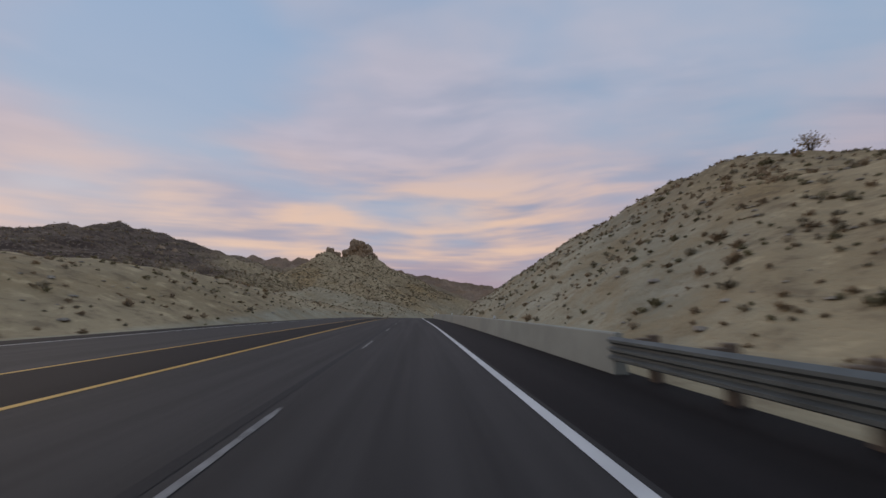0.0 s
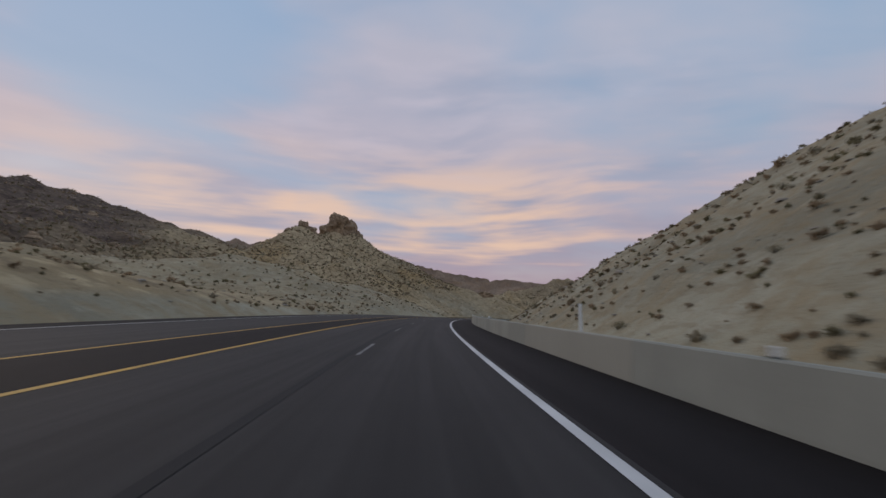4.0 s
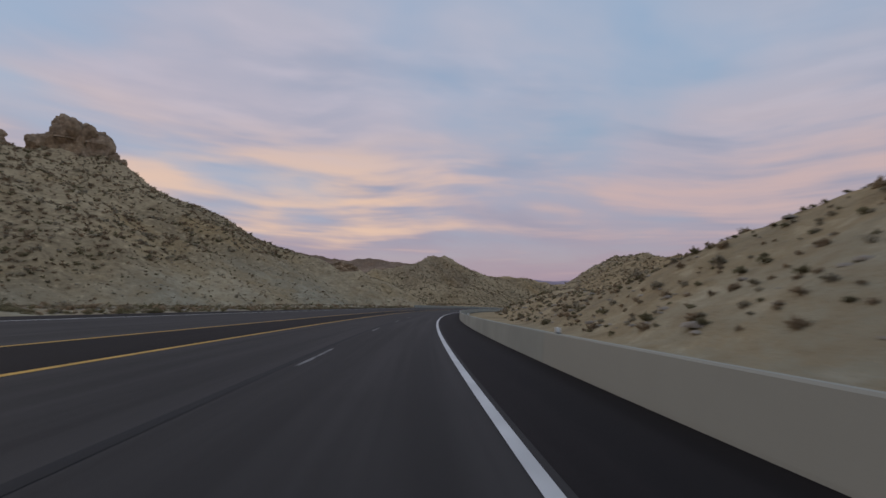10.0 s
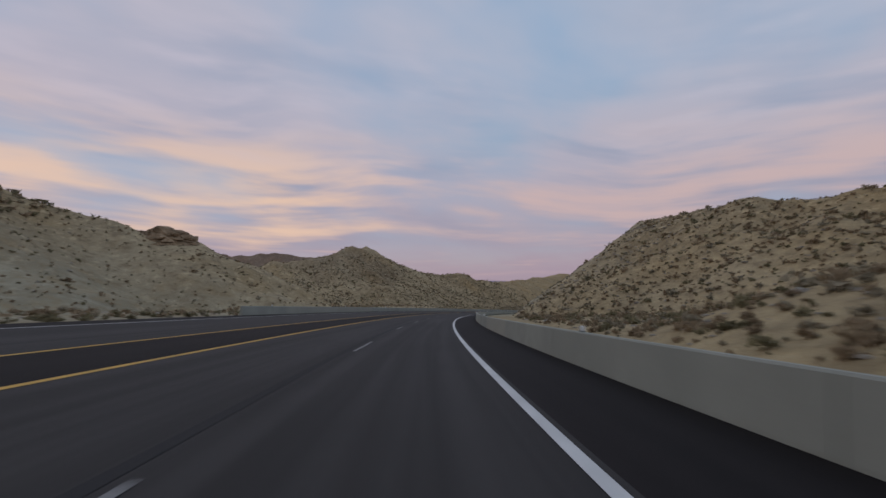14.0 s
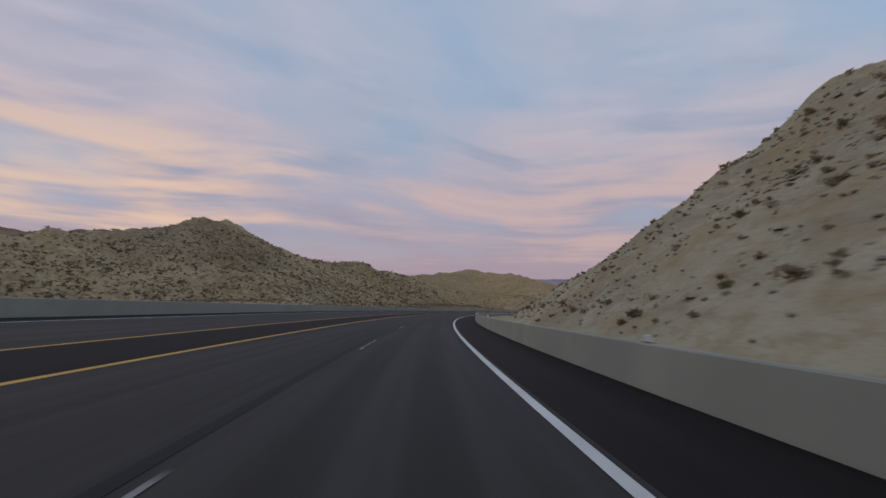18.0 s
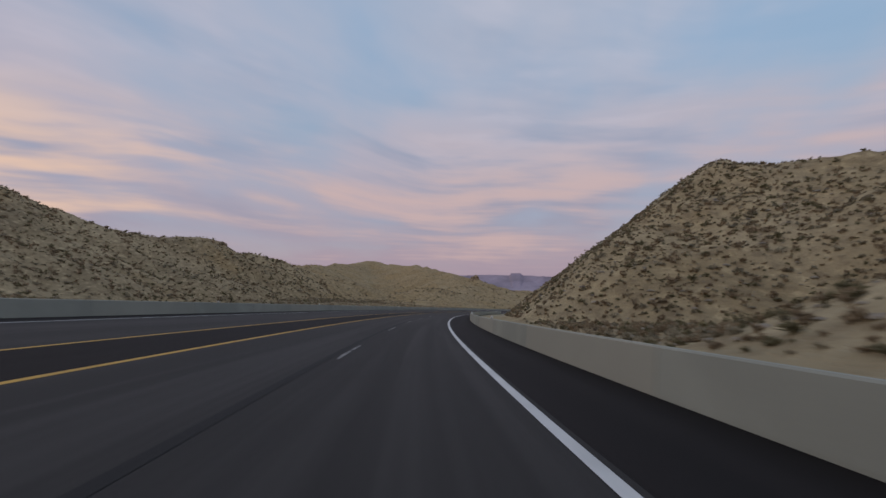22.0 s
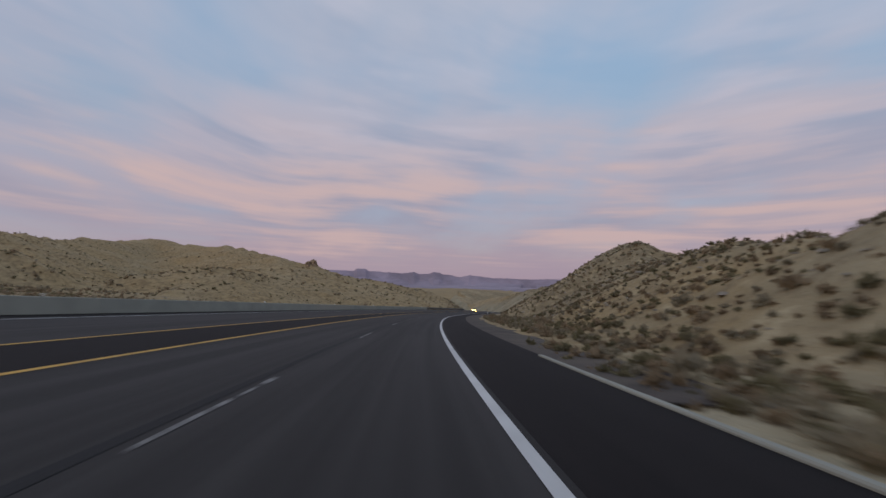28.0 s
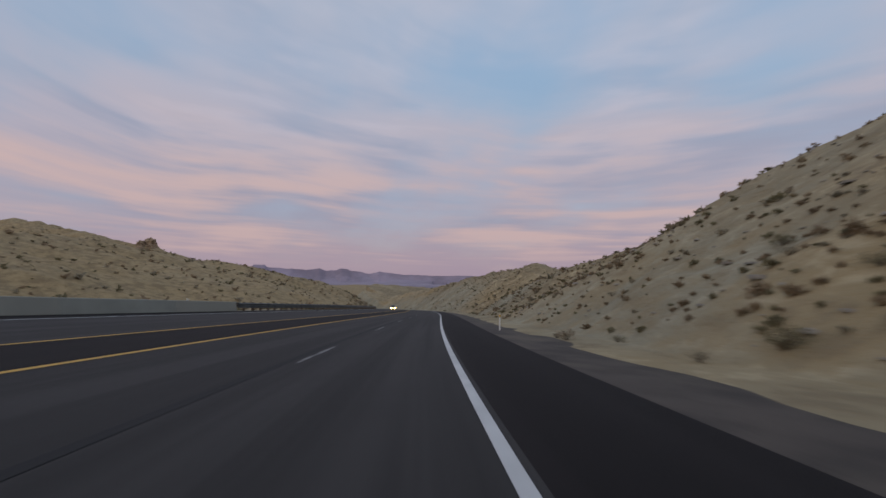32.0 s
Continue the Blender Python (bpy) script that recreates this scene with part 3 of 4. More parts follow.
# the round sandy hill with the boulder on its shoulder
ridge([(347.5, 909.7, 2.5), (457.9, 909.7, 3.9), (554.5, 940.1, 7.6), (623.5, 992.5, 10.7), (706.3, 1030, 14.5), (765, 1050, 20), (793, 1058.7, 25.5), (800, 1020, 20.5), (795, 975, 20), (780, 936.7, 20.3),
      (752, 878, 13), (725, 831, 5.5), (731, 800, -4.5), (736, 783, -7.5), (746, 770, -12), (760, 752, -25), (795, 715, -31), (850, 668, -42)], 0.42, 6)
ridge([(480, 700, -22), (560, 690, -20), (640, 680, -24), (720, 660, -34)], 0.3, 9)
ridge([(760, 760, -24), (900, 740, -30), (1060, 700, -36), (1220, 640, -44)], 0.25, 14)
# the flat-topped range on the horizon
FAR_CRESTS = [
    ([(600, 4300, 150), (1200, 4200, 120), (1900, 3950, 95), (2500, 3600, 84), (2900, 3200, 66), (3300, 2750, 52), (3604, 2296, 46), (3750, 1993, 40), (3866, 1696, 28),
      (3950, 1391, 18), (4018, 1040, 2), (4050, 607, -14), (4040, 180, -18), (4020, -500, -20)], 0.3, 8),
]
# steepness of the road cutting, by distance
CUT_S = (-200, 20, 55, 100, 140, 190, 230, 262, 330, 400, 430, 470, 484, 498, 520, 560, 600, 660, 700, 760, 810, 850, 900, 930, 980)
CUT_M = (0.60, 0.60, 0.67, 0.65, 0.62, 0.56, 0.62, 0.50, 0.36, 0.45, 0.68, 0.72, 0.785, 0.645, 0.56, 0.42, 0.74, 0.76, 0.52, 0.56, 0.60, 0.62, 0.60, 0.72, 0.72)


def crest_height(x, y, crests):
    best = np.full_like(x, -1e4)
    for pts, slope, r in crests:
        for (ax, ay, az), (bx, by, bz) in zip(pts, pts[1:]):
            dx, dy = bx - ax, by - ay
            t = np.clip(((x - ax) * dx + (y - ay) * dy) / (dx * dx + dy * dy), 0, 1)
            d = np.hypot(x - ax - t * dx, y - ay - t * dy)
            d = np.sqrt(d * d + r * r) - r
            # flanks ease out towards the foot
            best = np.maximum(best, az + (bz - az) * t - slope * d + 0.00035 * slope * np.minimum(d, 400)**2)
    return best


def terrain(s, u):
    """World places of the ground at road distances s and offsets u (flat arrays)."""
    p, n = edge(s)
    x, y = p[:, 0] + n[:, 1] * u, p[:, 1] - n[:, 0] * u
    # far from the road the sheet runs straight on past the last bend
    q, d = edge(np.minimum(s, 848.0))
    on = np.maximum(s - 848.0, 0)
    k = np.maximum(np.clip((np.abs(u + 8) - 70) / 330, 0, 1), np.clip((s - 1340) / 450, 0, 1))
    k = k * k * (3 - 2 * k)
    x = x * (1 - k) + (q[:, 0] + d[:, 0] * on + d[:, 1] * u) * k
    y = y * (1 - k) + (q[:, 1] + d[:, 1] * on - d[:, 0] * u) * k
    road = p[:, 2] - crossfall(s) * np.clip(u, -19.0, 3.0) - 0.12
    out = np.where(u > 0, u - 8.5, -u - 19.0)               # distance beyond the verge
    far = np.clip(out / 260.0, 0, 1)
    base = road * (1 - 0.25 * far) - 3.0 * far + fractal(x, y, 90, 3, 5) * 6 * np.clip(out / 80, 0, 1)
    hills = crest_height(x, y, CRESTS)
    reach = np.clip(out / 30.0, 0, 1)
    hills = hills + fractal(x, y, 26, 4, 11) * 3.2 * reach + fractal(x, y, 6, 3, 13) * 0.9 * reach + fractal(x, y, 130, 3, 21) * 9.0 * np.clip((out - 60) / 150, 0, 1)
    gully = np.abs(fractal(x + 0.4 * y, y, 17, 3, 31))
    hills = hills - gully * 3.0 * reach
    wide = np.clip((-u - 70) / 60, 0, 1)                     # deeper gullies on the hills beyond the far lanes
    hills = hills + wide * (2.2 - 11.0 * np.abs(fractal(x, y + 0.5 * x, 38, 3, 37)))
    nat = np.maximum(base, hills)
    nat = np.maximum(nat, crest_height(x, y, FAR_CRESTS) + (fractal(x, y, 240, 3, 41) * 11 + fractal(x, y, 60, 2, 43) * 6) if np.any(np.hypot(x, y) > 2000) else nat)
    m = np.where(u > 0, np.interp(s, CUT_S, CUT_M), 0.75)
    cut = road + np.maximum(out, 0) * m + (fractal(x, y, 9, 4, 51) * 1.5 + fractal(x + 0.3 * y, y, 3.2, 2, 53) * 0.5) * np.clip(out / 5, 0, 1)
    k = 0.8                                                 # soft lower envelope
    h = np.clip(0.5 + 0.5 * (cut - nat) / k, 0, 1)
    z = cut * (1 - h) + nat * h - k * h * (1 - h)
    z = np.where(out <= 0, road + np.minimum(0, fractal(x, y, 3, 2, 61) * 0.10), np.maximum(z, road - 0.35 - np.clip(out / 40, 0, 1) * 4.0))
    # lie well under the pavement
    z = np.where((u > -18.8) & (u < 2.9), road - 0.25, z)
    z = np.where(s > 1330, np.where(np.abs(u + 8) < 60, np.minimum(nat, road - 0.3), nat), z)   # open country past the end of the road
    bare = np.clip((nat - cut) / 2.5 + 0.3, 0, 1) * (np.abs(out) < 70)
    # the natural hills come down to the road between the cuttings
    bare = np.where(u > 0, bare * np.interp(s, (235, 262, 412, 432, 530, 550, 628, 645, 690, 704, 770, 795), (1, 0.35, 0.3, 1, 1, 0.25, 0.25, 1, 1, 0.3, 0.3, 1)), bare)
    bare = np.where((out < 3) & (u < 0), 1.0, bare)
    foot = np.clip((104 + u) / 40 + fractal(x, y, 22, 3, 57) * 1.2, 0, 1) * np.interp(s, (140, 175, 280, 400, 440), (0, 0.65, 0.9, 0.9, 0))
    bare = np.where(u < -19, np.maximum(bare, foot), bare)  # pale wash at the foot of the crag hill
    return np.stack([x, y, z], 1), bare


def brown_rock_and_shade(p):
    """How far the ground is dark weathered rock: the long hill and the lands west of it. Also one shadowed flank."""
    x, y = p[:, 0], p[:, 1]
    edge_x = np.interp(y, (-100, 60, 110, 180, 225, 300, 430, 520, 640, 760, 860), (-16, -20, -26, -66, -98, -148, -180, -190, -90, -30, 200))
    r = np.clip((edge_x - x + fractal(x, y, 45, 3, 91) * 60) / 50, 0, 1) * np.interp(y, (470, 620), (1.0, 0.5))
    # one flank of the two-tipped hill: browner, with its shadow put into the colour
    r = np.maximum(r, 0.42 * np.clip(1.6 - 1.6 * np.hypot((x - 165) / 58, (y - 735) / 62) + fractal(x, y, 20, 3, 93), 0, 1))
    return r


def spread(*bits):
    """Sorted offsets out of (start, stop, step) runs, the last open-ended runs growing."""
    v = []
    for a, b, st in bits:
        v += list(np.arange(a, b, st))
    return v


def grow(a, b, first, rate):
    v, st = [], first
    while a < b:
        v.append(a)
        a += st
        st *= rate
    return v + [b]


U_RIGHT = spread((2.95, 9, 0.75), (9, 62, 1.05)) + grow(62, 850, 1.5, 1.11)
U_LEFT = [-q for q in spread((18.85, 62, 1.3), (62, 300, 3.4)) + grow(300, 4600, 4.5, 1.06)]
U_ALL = np.array(sorted(U_LEFT) + [-12.0, -6.0, 0.0] + U_RIGHT)
S_ALL = np.array([-q for q in grow(40, 700, 4, 1.25)][::-1] + spread((-38, 900, 1.3), (900, 1300, 3.0)) + grow(1300, 4600, 4.0, 1.05))


def build_ground():
    gs, gu = np.meshgrid(S_ALL, U_ALL, indexing="ij")
    # inside the bend the sheet stops short of the centre of the curve
    gu = np.where(gu > 430, 430 + (gu - 430) * np.interp(gs, (-300, -20, 880, 1200), (1.0, 0.02, 0.02, 1.0)), gu)
    v, bare = terrain(gs.ravel(), gu.ravel())
    n, m = len(S_ALL), len(U_ALL)
    i = np.arange(n - 1)[:, None] * m + np.arange(m - 1)[None, :]
    f = np.stack([i, i + 1, i + m + 1, i + m], -1).reshape(-1, 4)
    me = bpy.data.meshes.new("ground")
    me.vertices.add(len(v))
    me.vertices.foreach_set("co", v.ravel())
    me.loops.add(f.size)
    me.loops.foreach_set("vertex_index", f.ravel())
    me.polygons.add(len(f))
    me.polygons.foreach_set("loop_start", np.arange(0, f.size, 4))
    me.polygons.foreach_set("loop_total", np.full(len(f), 4))
    me.polygons.foreach_set("use_smooth", np.ones(len(f), bool))
    me.materials.append(SAND)
    # second slot for far ground: rock colour with haze mixed in
    me.materials.append(HAZED_ROCK)
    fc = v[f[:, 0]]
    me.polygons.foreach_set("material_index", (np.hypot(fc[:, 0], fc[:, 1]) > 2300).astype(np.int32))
    me.update()
    me.validate()
    me.attributes.new("bare", "FLOAT", "POINT").data.foreach_set("value", bare.astype(np.float32))
    sandy = np.clip((v[:, 0] - 300) / 120, 0, 1) * np.clip((v[:, 1] - 560) / 60, 0, 1) * (gu.ravel() < -24)
    sd, ou = gs.ravel(), gu.ravel()
    rusty = np.interp(sd, (250, 275, 415, 435, 545, 560, 625, 640), (0, 0.75, 0.75, 0, 0, 0.4, 0.4, 0)) * (ou > 3) * np.clip(0.7 + fractal(v[:, 0], v[:, 1], 18, 3, 97), 0, 1)
    sandy = np.maximum(sandy, rusty * (1 - 0.6 * bare))
    me.attributes.new("ochre", "FLOAT", "POINT").data.foreach_set("value", sandy.astype(np.float32))
    me.attributes.new("brown", "FLOAT", "POINT").data.foreach_set("value", (brown_rock_and_shade(v) * (1 - 0.25 * bare)).astype(np.float32))
    ob = new("ground", me)
    return tagged(ob, "pale tan desert hills of sand and decomposed granite", "ground", kind="structure")


ground = build_ground()


def rocky_range(name, crest, reach, drop, rough, seed, label, mat=RANGE_ROCK, grain=1.0):
    """A broken range of bare rock: a crest with knobs and notches, and ribbed flanks on both sides."""
    c = np.array(crest, float)
    d = np.concatenate([[0], np.cumsum(np.hypot(*np.diff(c[:, :2], axis=0).T))])
    along = np.arange(0, d[-1], 4.5 * grain)
    x, y, z = (np.interp(along, d, c[:, i]) for i in range(3))
    tx, ty = np.gradient(x), np.gradient(y)
    ln = np.hypot(tx, ty)
    nx, ny = -ty / ln, tx / ln
    across = np.concatenate([-np.linspace(1, 0, 22)[:-1] ** 1.6, np.linspace(0, 1, 14) ** 1.6])
    aa, cc = np.meshgrid(along, across, indexing="ij")
    gx, gy = x[:, None] + nx[:, None] * cc * reach, y[:, None] + ny[:, None] * cc * reach
    knob = (0.5 - np.abs(fractal(gx, gy, 46 * grain, 4, seed, 0.6))) - 0.35
    rib = np.abs(fractal(aa * 1.0, cc * reach * 0.35, 34 * grain, 4, seed + 5, 0.55))
    gz = z[:, None] - drop * np.abs(cc) ** 0.85 + rough * knob - rough * 1.5 * rib * np.clip(np.abs(cc) * 4, 0, 1)
    fade = np.clip(np.minimum(aa, d[-1] - aa) / 40, 0, 1)
    gz = gz - (1 - fade) * drop * 0.6
    v = np.stack([gx, gy, gz], -1).reshape(-1, 3)
    n, m = aa.shape
    i = np.arange(n - 1)[:, None] * m + np.arange(m - 1)[None, :]
    f = np.stack([i, i + m, i + m + 1, i + 1], -1).reshape(-1, 4)
    ob = mesh_object(name, v, [tuple(map(int, q)) for q in f], mat, smooth=True)
    return tagged(ob, label, "mountain range", kind="structure")


rocky_range("jagged_range", [(-1010, 1760, 262), (-880, 1768, 250), (-818, 1774, 240), (-793, 1777, 256), (-770, 1780, 241), (-742, 1782, 238), (-690, 1787, 243), (-660, 1790, 240),
                             (-640, 1791, 225), (-622, 1793, 238), (-608, 1794, 247), (-590, 1796, 238), (-561, 1798, 228), (-530, 1801, 234), (-486, 1805, 235), (-470, 1807, 252),
                             (-455, 1808, 235), (-400, 1814, 226), (-330, 1820, 214), (-225, 1830, 186), (-190, 1833, 176), (-175, 1835, 181), (-160, 1836, 168), (-120, 1840, 158),
                             (-70, 1844, 160), (-40, 1848, 150), (10, 1852, 137), (60, 1857, 128), (140, 1864, 114), (260, 1870, 96)], 260, 120, 15, 171,
            "jagged brown mountain range of bare rock in the distance")
rocky_range("rocky_ridge", [(-200, 1160, 96), (-120, 1140, 88), (-80, 1130, 79), (-55, 1121, 74), (-23, 1105, 68), (28, 1080, 54), (60, 1064, 50), (99, 1045, 49), (130, 1030, 52),
                            (155, 1017, 54), (185, 1002, 50), (204, 993, 47), (225, 982, 44), (261, 965, 43), (300, 945, 35), (335, 929, 26)], 190, 75, 9, 191,
            "brown ridge with a broken rocky skyline")
# mesas and knobs along the skyline beyond the end of the road, tinted with haze
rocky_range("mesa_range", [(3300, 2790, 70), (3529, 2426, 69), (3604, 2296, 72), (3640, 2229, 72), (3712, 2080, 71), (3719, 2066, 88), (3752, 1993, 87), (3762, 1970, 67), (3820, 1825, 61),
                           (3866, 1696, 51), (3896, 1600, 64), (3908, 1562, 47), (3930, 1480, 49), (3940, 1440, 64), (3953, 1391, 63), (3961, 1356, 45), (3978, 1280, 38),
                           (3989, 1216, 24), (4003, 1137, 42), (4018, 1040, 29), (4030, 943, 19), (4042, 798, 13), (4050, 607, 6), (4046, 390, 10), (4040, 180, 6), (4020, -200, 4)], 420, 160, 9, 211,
            "hazy mauve range of flat-topped mesas on the horizon", HAZED_ROCK, 2.0)

# ---------------------------------------------------------------- the road
S0, S1 = -200.0, 1330.0
road = tagged(strip("road", S0, S1, [(-7.05, 0.0), (0.12, 0.0)], LANE, uv=True), "worn grey asphalt lanes of a desert highway", "road", kind="structure")
part_specs = [
    ("shoulder", 0.12, 2.75, SHOULDER, "newer black asphalt shoulder"),
    ("median", -9.95, -7.05, SHOULDER, "black asphalt median between the yellow lines"),
    ("far_lanes", -16.45, -9.95, LANE, ""),
    ("far_shoulder", -18.75, -16.45, SHOULDER, "newer black asphalt shoulder"),
]
for nm, a, b, mt, lb in part_specs:
    strip(nm, S0, S1, [(a, 0.0), (b, 0.0)], mt, road, uv=True, label=lb)
for nm, a, b, mt, lb in (("edge_line", -0.13, 0.03, WHITE_PAINT, "solid white edge line"),
                         ("far_edge_line", -16.52, -16.38, WHITE_PAINT, "solid white edge line"),
                         ("yellow_line", -7.08, -6.92, YELLOW_PAINT, "solid yellow line"),
                         ("yellow_line", -9.98, -9.84, YELLOW_PAINT, "solid yellow line")):
    strip(nm, S0, S1, [(a, 0.007), (b, 0.007)], mt, road, step=2.5, label=lb)
strip("tar_seam", S0, S1, [(-3.72, 0.004), (-3.56, 0.004)], TAR, road, step=3.0, uv=True, label="dark sealed joint along the lane line")
# worn lane dashes, each broken into flakes of paint
dash_rng = np.random.default_rng(3)
for k in range(-6, 92):
    s = float(np.interp(k, (-8, 0, 11, 22, 32, 34, 46, 49, 60, 63, 100), (-83.0, 14.6, 151.7, 290.6, 416.2, 441.5, 593.2, 632.0, 774.9, 813.0, 1270.0)))
    e, pts, faces = s + 3.5, [], []
    while s < e - 0.15:
        q = min(e, s + dash_rng.uniform(0.25, 0.9))
        a, b = -3.46 + dash_rng.uniform(0, 0.03), -3.35 - dash_rng.uniform(0, 0.03)
        i = len(pts)
        pts += [road_point(s, a, 0.007)[0], road_point(s + dash_rng.uniform(-0.03, 0.03), b, 0.007)[0], road_point(q, b, 0.007)[0], road_point(q, a, 0.007)[0]]
        faces.append((i, i + 1, i + 2, i + 3))
        s = q + dash_rng.choice((0.0, 0.02, 0.10, 0.28))
    mesh_object("lane_dash", pts, faces, WORN_PAINT, road)


# the gravel verge past the end of the barrier
verge = strip("gravel_verge", 700.0, 1200.0, [(2.75, -0.015), (3.6, -0.06), (4.8, -0.11), (6.6, -0.20)], GRAVEL, step=3.0, smooth=True)
tagged(verge, "dark brown gravel verge beside the shoulder", "verge", kind="structure")


# ---------------------------------------------------------------- barriers
def concrete_barrier(name, s0, s1, u_face, side, height, label):
    """A cast concrete wall in lengths with open joints; side: +1 stands to the right of its face."""
    root = new(name)
    p = road_point(s0, u_face)[0]
    root.location = p
    length, s = 9.0, s0
    while s < s1 - 1:
        e = min(s + length, s1)
        prof = [(0.0, -0.2), (0.0, 0.05), (0.06, height - 0.03), (0.085, height), (0.205, height), (0.23, height - 0.03), (0.30, -0.2)]
        prof = [(u_face + side * a, b) for a, b in prof]
        if side < 0:
            prof = prof[::-1]
        ob = strip("panel", s + 0.012, e - 0.012, prof, CONCRETE, root, step=3.0, ends=True)
        ob.data.transform(Matrix.Translation(-p))
        s = e
    return tagged(root, label, "barrier")


near_barrier = concrete_barrier("concrete_barrier", 8.5, 692.0, 2.3, 1, 0.82, "long tan concrete safety barrier along the road shoulder")
concrete_barrier("concrete_barrier", 366.0, 843.0, -18.55, -1, 0.82, "long tan concrete safety barrier beyond the oncoming lanes")

# a stretch of the near barrier painted over
for a, b, lo, hi in ((192.4, 195.2, 0.07, 0.66), (194.9, 196.3, 0.30, 0.70)):
    ob = strip("painted_patch", a, b, [(2.3 + 0.079 * (q - 0.05) - 0.004, q) for q in (lo, hi)], PATCH_PAINT, near_barrier, step=0.7, label="teal grey cover paint")
    ob.data.transform(Matrix.Translation(-near_barrier.location))

# ---------------------------------------------------------------- guardrails
THRIE = [(0.00, 0.27), (0.075, 0.302), (0.075, 0.348), (0.00, 0.39), (0.00, 0.428), (0.075, 0.47), (0.075, 0.517), (0.00, 0.56), (0.00, 0.597),
         (0.075, 0.64), (0.075, 0.686), (0.00, 0.745), (-0.008, 0.745), (-0.012, 0.27)]


def guardrail(s0, s1, u, side, label):
    """A corrugated steel rail on wooden posts; side: +1 if the posts stand to the right of the rail."""
    root = new("guardrail")
    p = road_point(s0, u)[0]
    root.location = p
    s = s0
    while s < s1 - 0.1:
        e = min(s + 3.81, s1)
        prof = [(u - side * a, b) for a, b in THRIE]
        if side > 0:
            prof = prof[::-1]
        ob = strip("rail", s, e + 0.1, prof + prof[:1], STEEL, root, step=1.9)
        ob.data.transform(Matrix.Translation(-p))
        for q in (s, s + 1.905):
            base = road_point(q, u + side * 0.34)[0] - p
            block = road_point(q, u + side * 0.13)[0] - p
            bm = bmesh.new()
            box(bm, (base[0], base[1], base[2] + 0.25), (0.18, 0.18, 1.15), 0.012)
            part("post", bm, WOOD, root)
            bm = bmesh.new()
            box(bm, (block[0], block[1], block[2] + 0.56), (0.20, 0.20, 0.42), 0.01)
            part("spacer_block", bm, WOOD, root)
        s = e
    return tagged(root, label, "guardrail")


guardrail(-40.0, 8.5, 2.32, 1, "grey corrugated steel guardrail on wooden posts beside the shoulder")
guardrail(843.0, 1010.0, -18.5, -1, "dark weathered steel guardrail beyond the oncoming lanes")

# the worn kerb where the barrier stops
kerb = strip("kerb", 692.0, 706.5, [(2.60, -0.1), (2.60, 0.025), (2.62, 0.05), (2.73, 0.05), (2.76, 0.025), (2.80, -0.2)], CONCRETE, step=2.0, ends=True)
tagged(kerb, "low pale concrete kerb at the edge of the shoulder", "kerb")


# ---------------------------------------------------------------- reflectors and marker posts
def barrier_reflector():
    root = new("barrier_reflector")
    bm = bmesh.new()
    box(bm, (0, 0, 0.012), (0.10, 0.16, 0.024), 0.006)
    part("base", bm, STEEL, root)
    bm = bmesh.new()
    box(bm, (0, 0, 0.085), (0.13, 0.03, 0.125), 0.01)
    part("plate", bm, REFLECTOR, root, "white reflective plate")
    return tagged(root, "small white reflector standing on the concrete barrier", "reflector", "reflectors along the barriers")


first = None
for s0, s1, u, h in ((22.0, 690.0, 2.445, 0.82), (372.0, 842.0, -18.695, 0.82)):
    s = s0
    while s < s1:
        q, n = road_point(s, u, h)[0], edge(s)[1][0]
        m = Matrix.Translation(q) @ Matrix.Rotation(-math.atan2(n[0], n[1]), 4, "Z")
        if first is None:
            first = barrier_reflector()
            first.matrix_basis = m
        else:
            copy_thing(first, m)
        s += 24.4


def marker_post(s, u, height, label, plate):
    q, n = road_point(s, u)[0], edge(s)[1][0]
    q[2] = terrain(np.array([s]), np.array([u]))[0][0][2] if u > 2.9 else q[2]
    root = new("marker_post")
    root.matrix_basis = Matrix.Translation(q) @ Matrix.Rotation(-math.atan2(n[0], n[1]), 4, "Z")
    bm = bmesh.new()
    box(bm, (0, 0, height / 2 - 0.1), (0.10, 0.025, height + 0.2), 0.008)
    part("post", bm, REFLECTOR, root)
    bm = bmesh.new()
    box(bm, (0, -0.018, height - 0.14), (0.085, 0.012, 0.2), 0.004)
    part("reflective_strip", bm, plate, root, "reflective strip")
    return tagged(root, label, "marker post", "roadside marker posts")


marker_post(833.0, 3.9, 1.15, "slim white roadside marker post with an amber strip", AMBER)
marker_post(103.0, 3.0, 1.7, "slim white roadside marker post behind the barrier", REFLECTOR)


# ---------------------------------------------------------------- the car with its headlights on
def glow(name, colour, strength):
    m = bpy.data.materials.new(name)
    m.use_nodes = True
    b = m.node_tree.nodes["Principled BSDF"]
    b.inputs["Base Color"].default_value = (*colour, 1)
    b.inputs["Emission Color"].default_value = (*colour, 1)
    b.inputs["Emission Strength"].default_value = strength
    return m


CAR_PAINT = material("dark_car_paint", (0.045, 0.05, 0.06), 0.3, 0.2, 0.05, 3.0, 50.0, 0.0)
CAR_GLASS = material("dark_car_glass", (0.015, 0.017, 0.02), 0.08, 0, 0.05, 3.0, 50.0, 0.0)
RUBBER = material("tyre_rubber", (0.02, 0.02, 0.02), 0.9, 0, 0.2, 9.0, 60.0, 0.1)
LAMP = glow("headlight_glow", (1.0, 0.60, 0.16), 26.0)


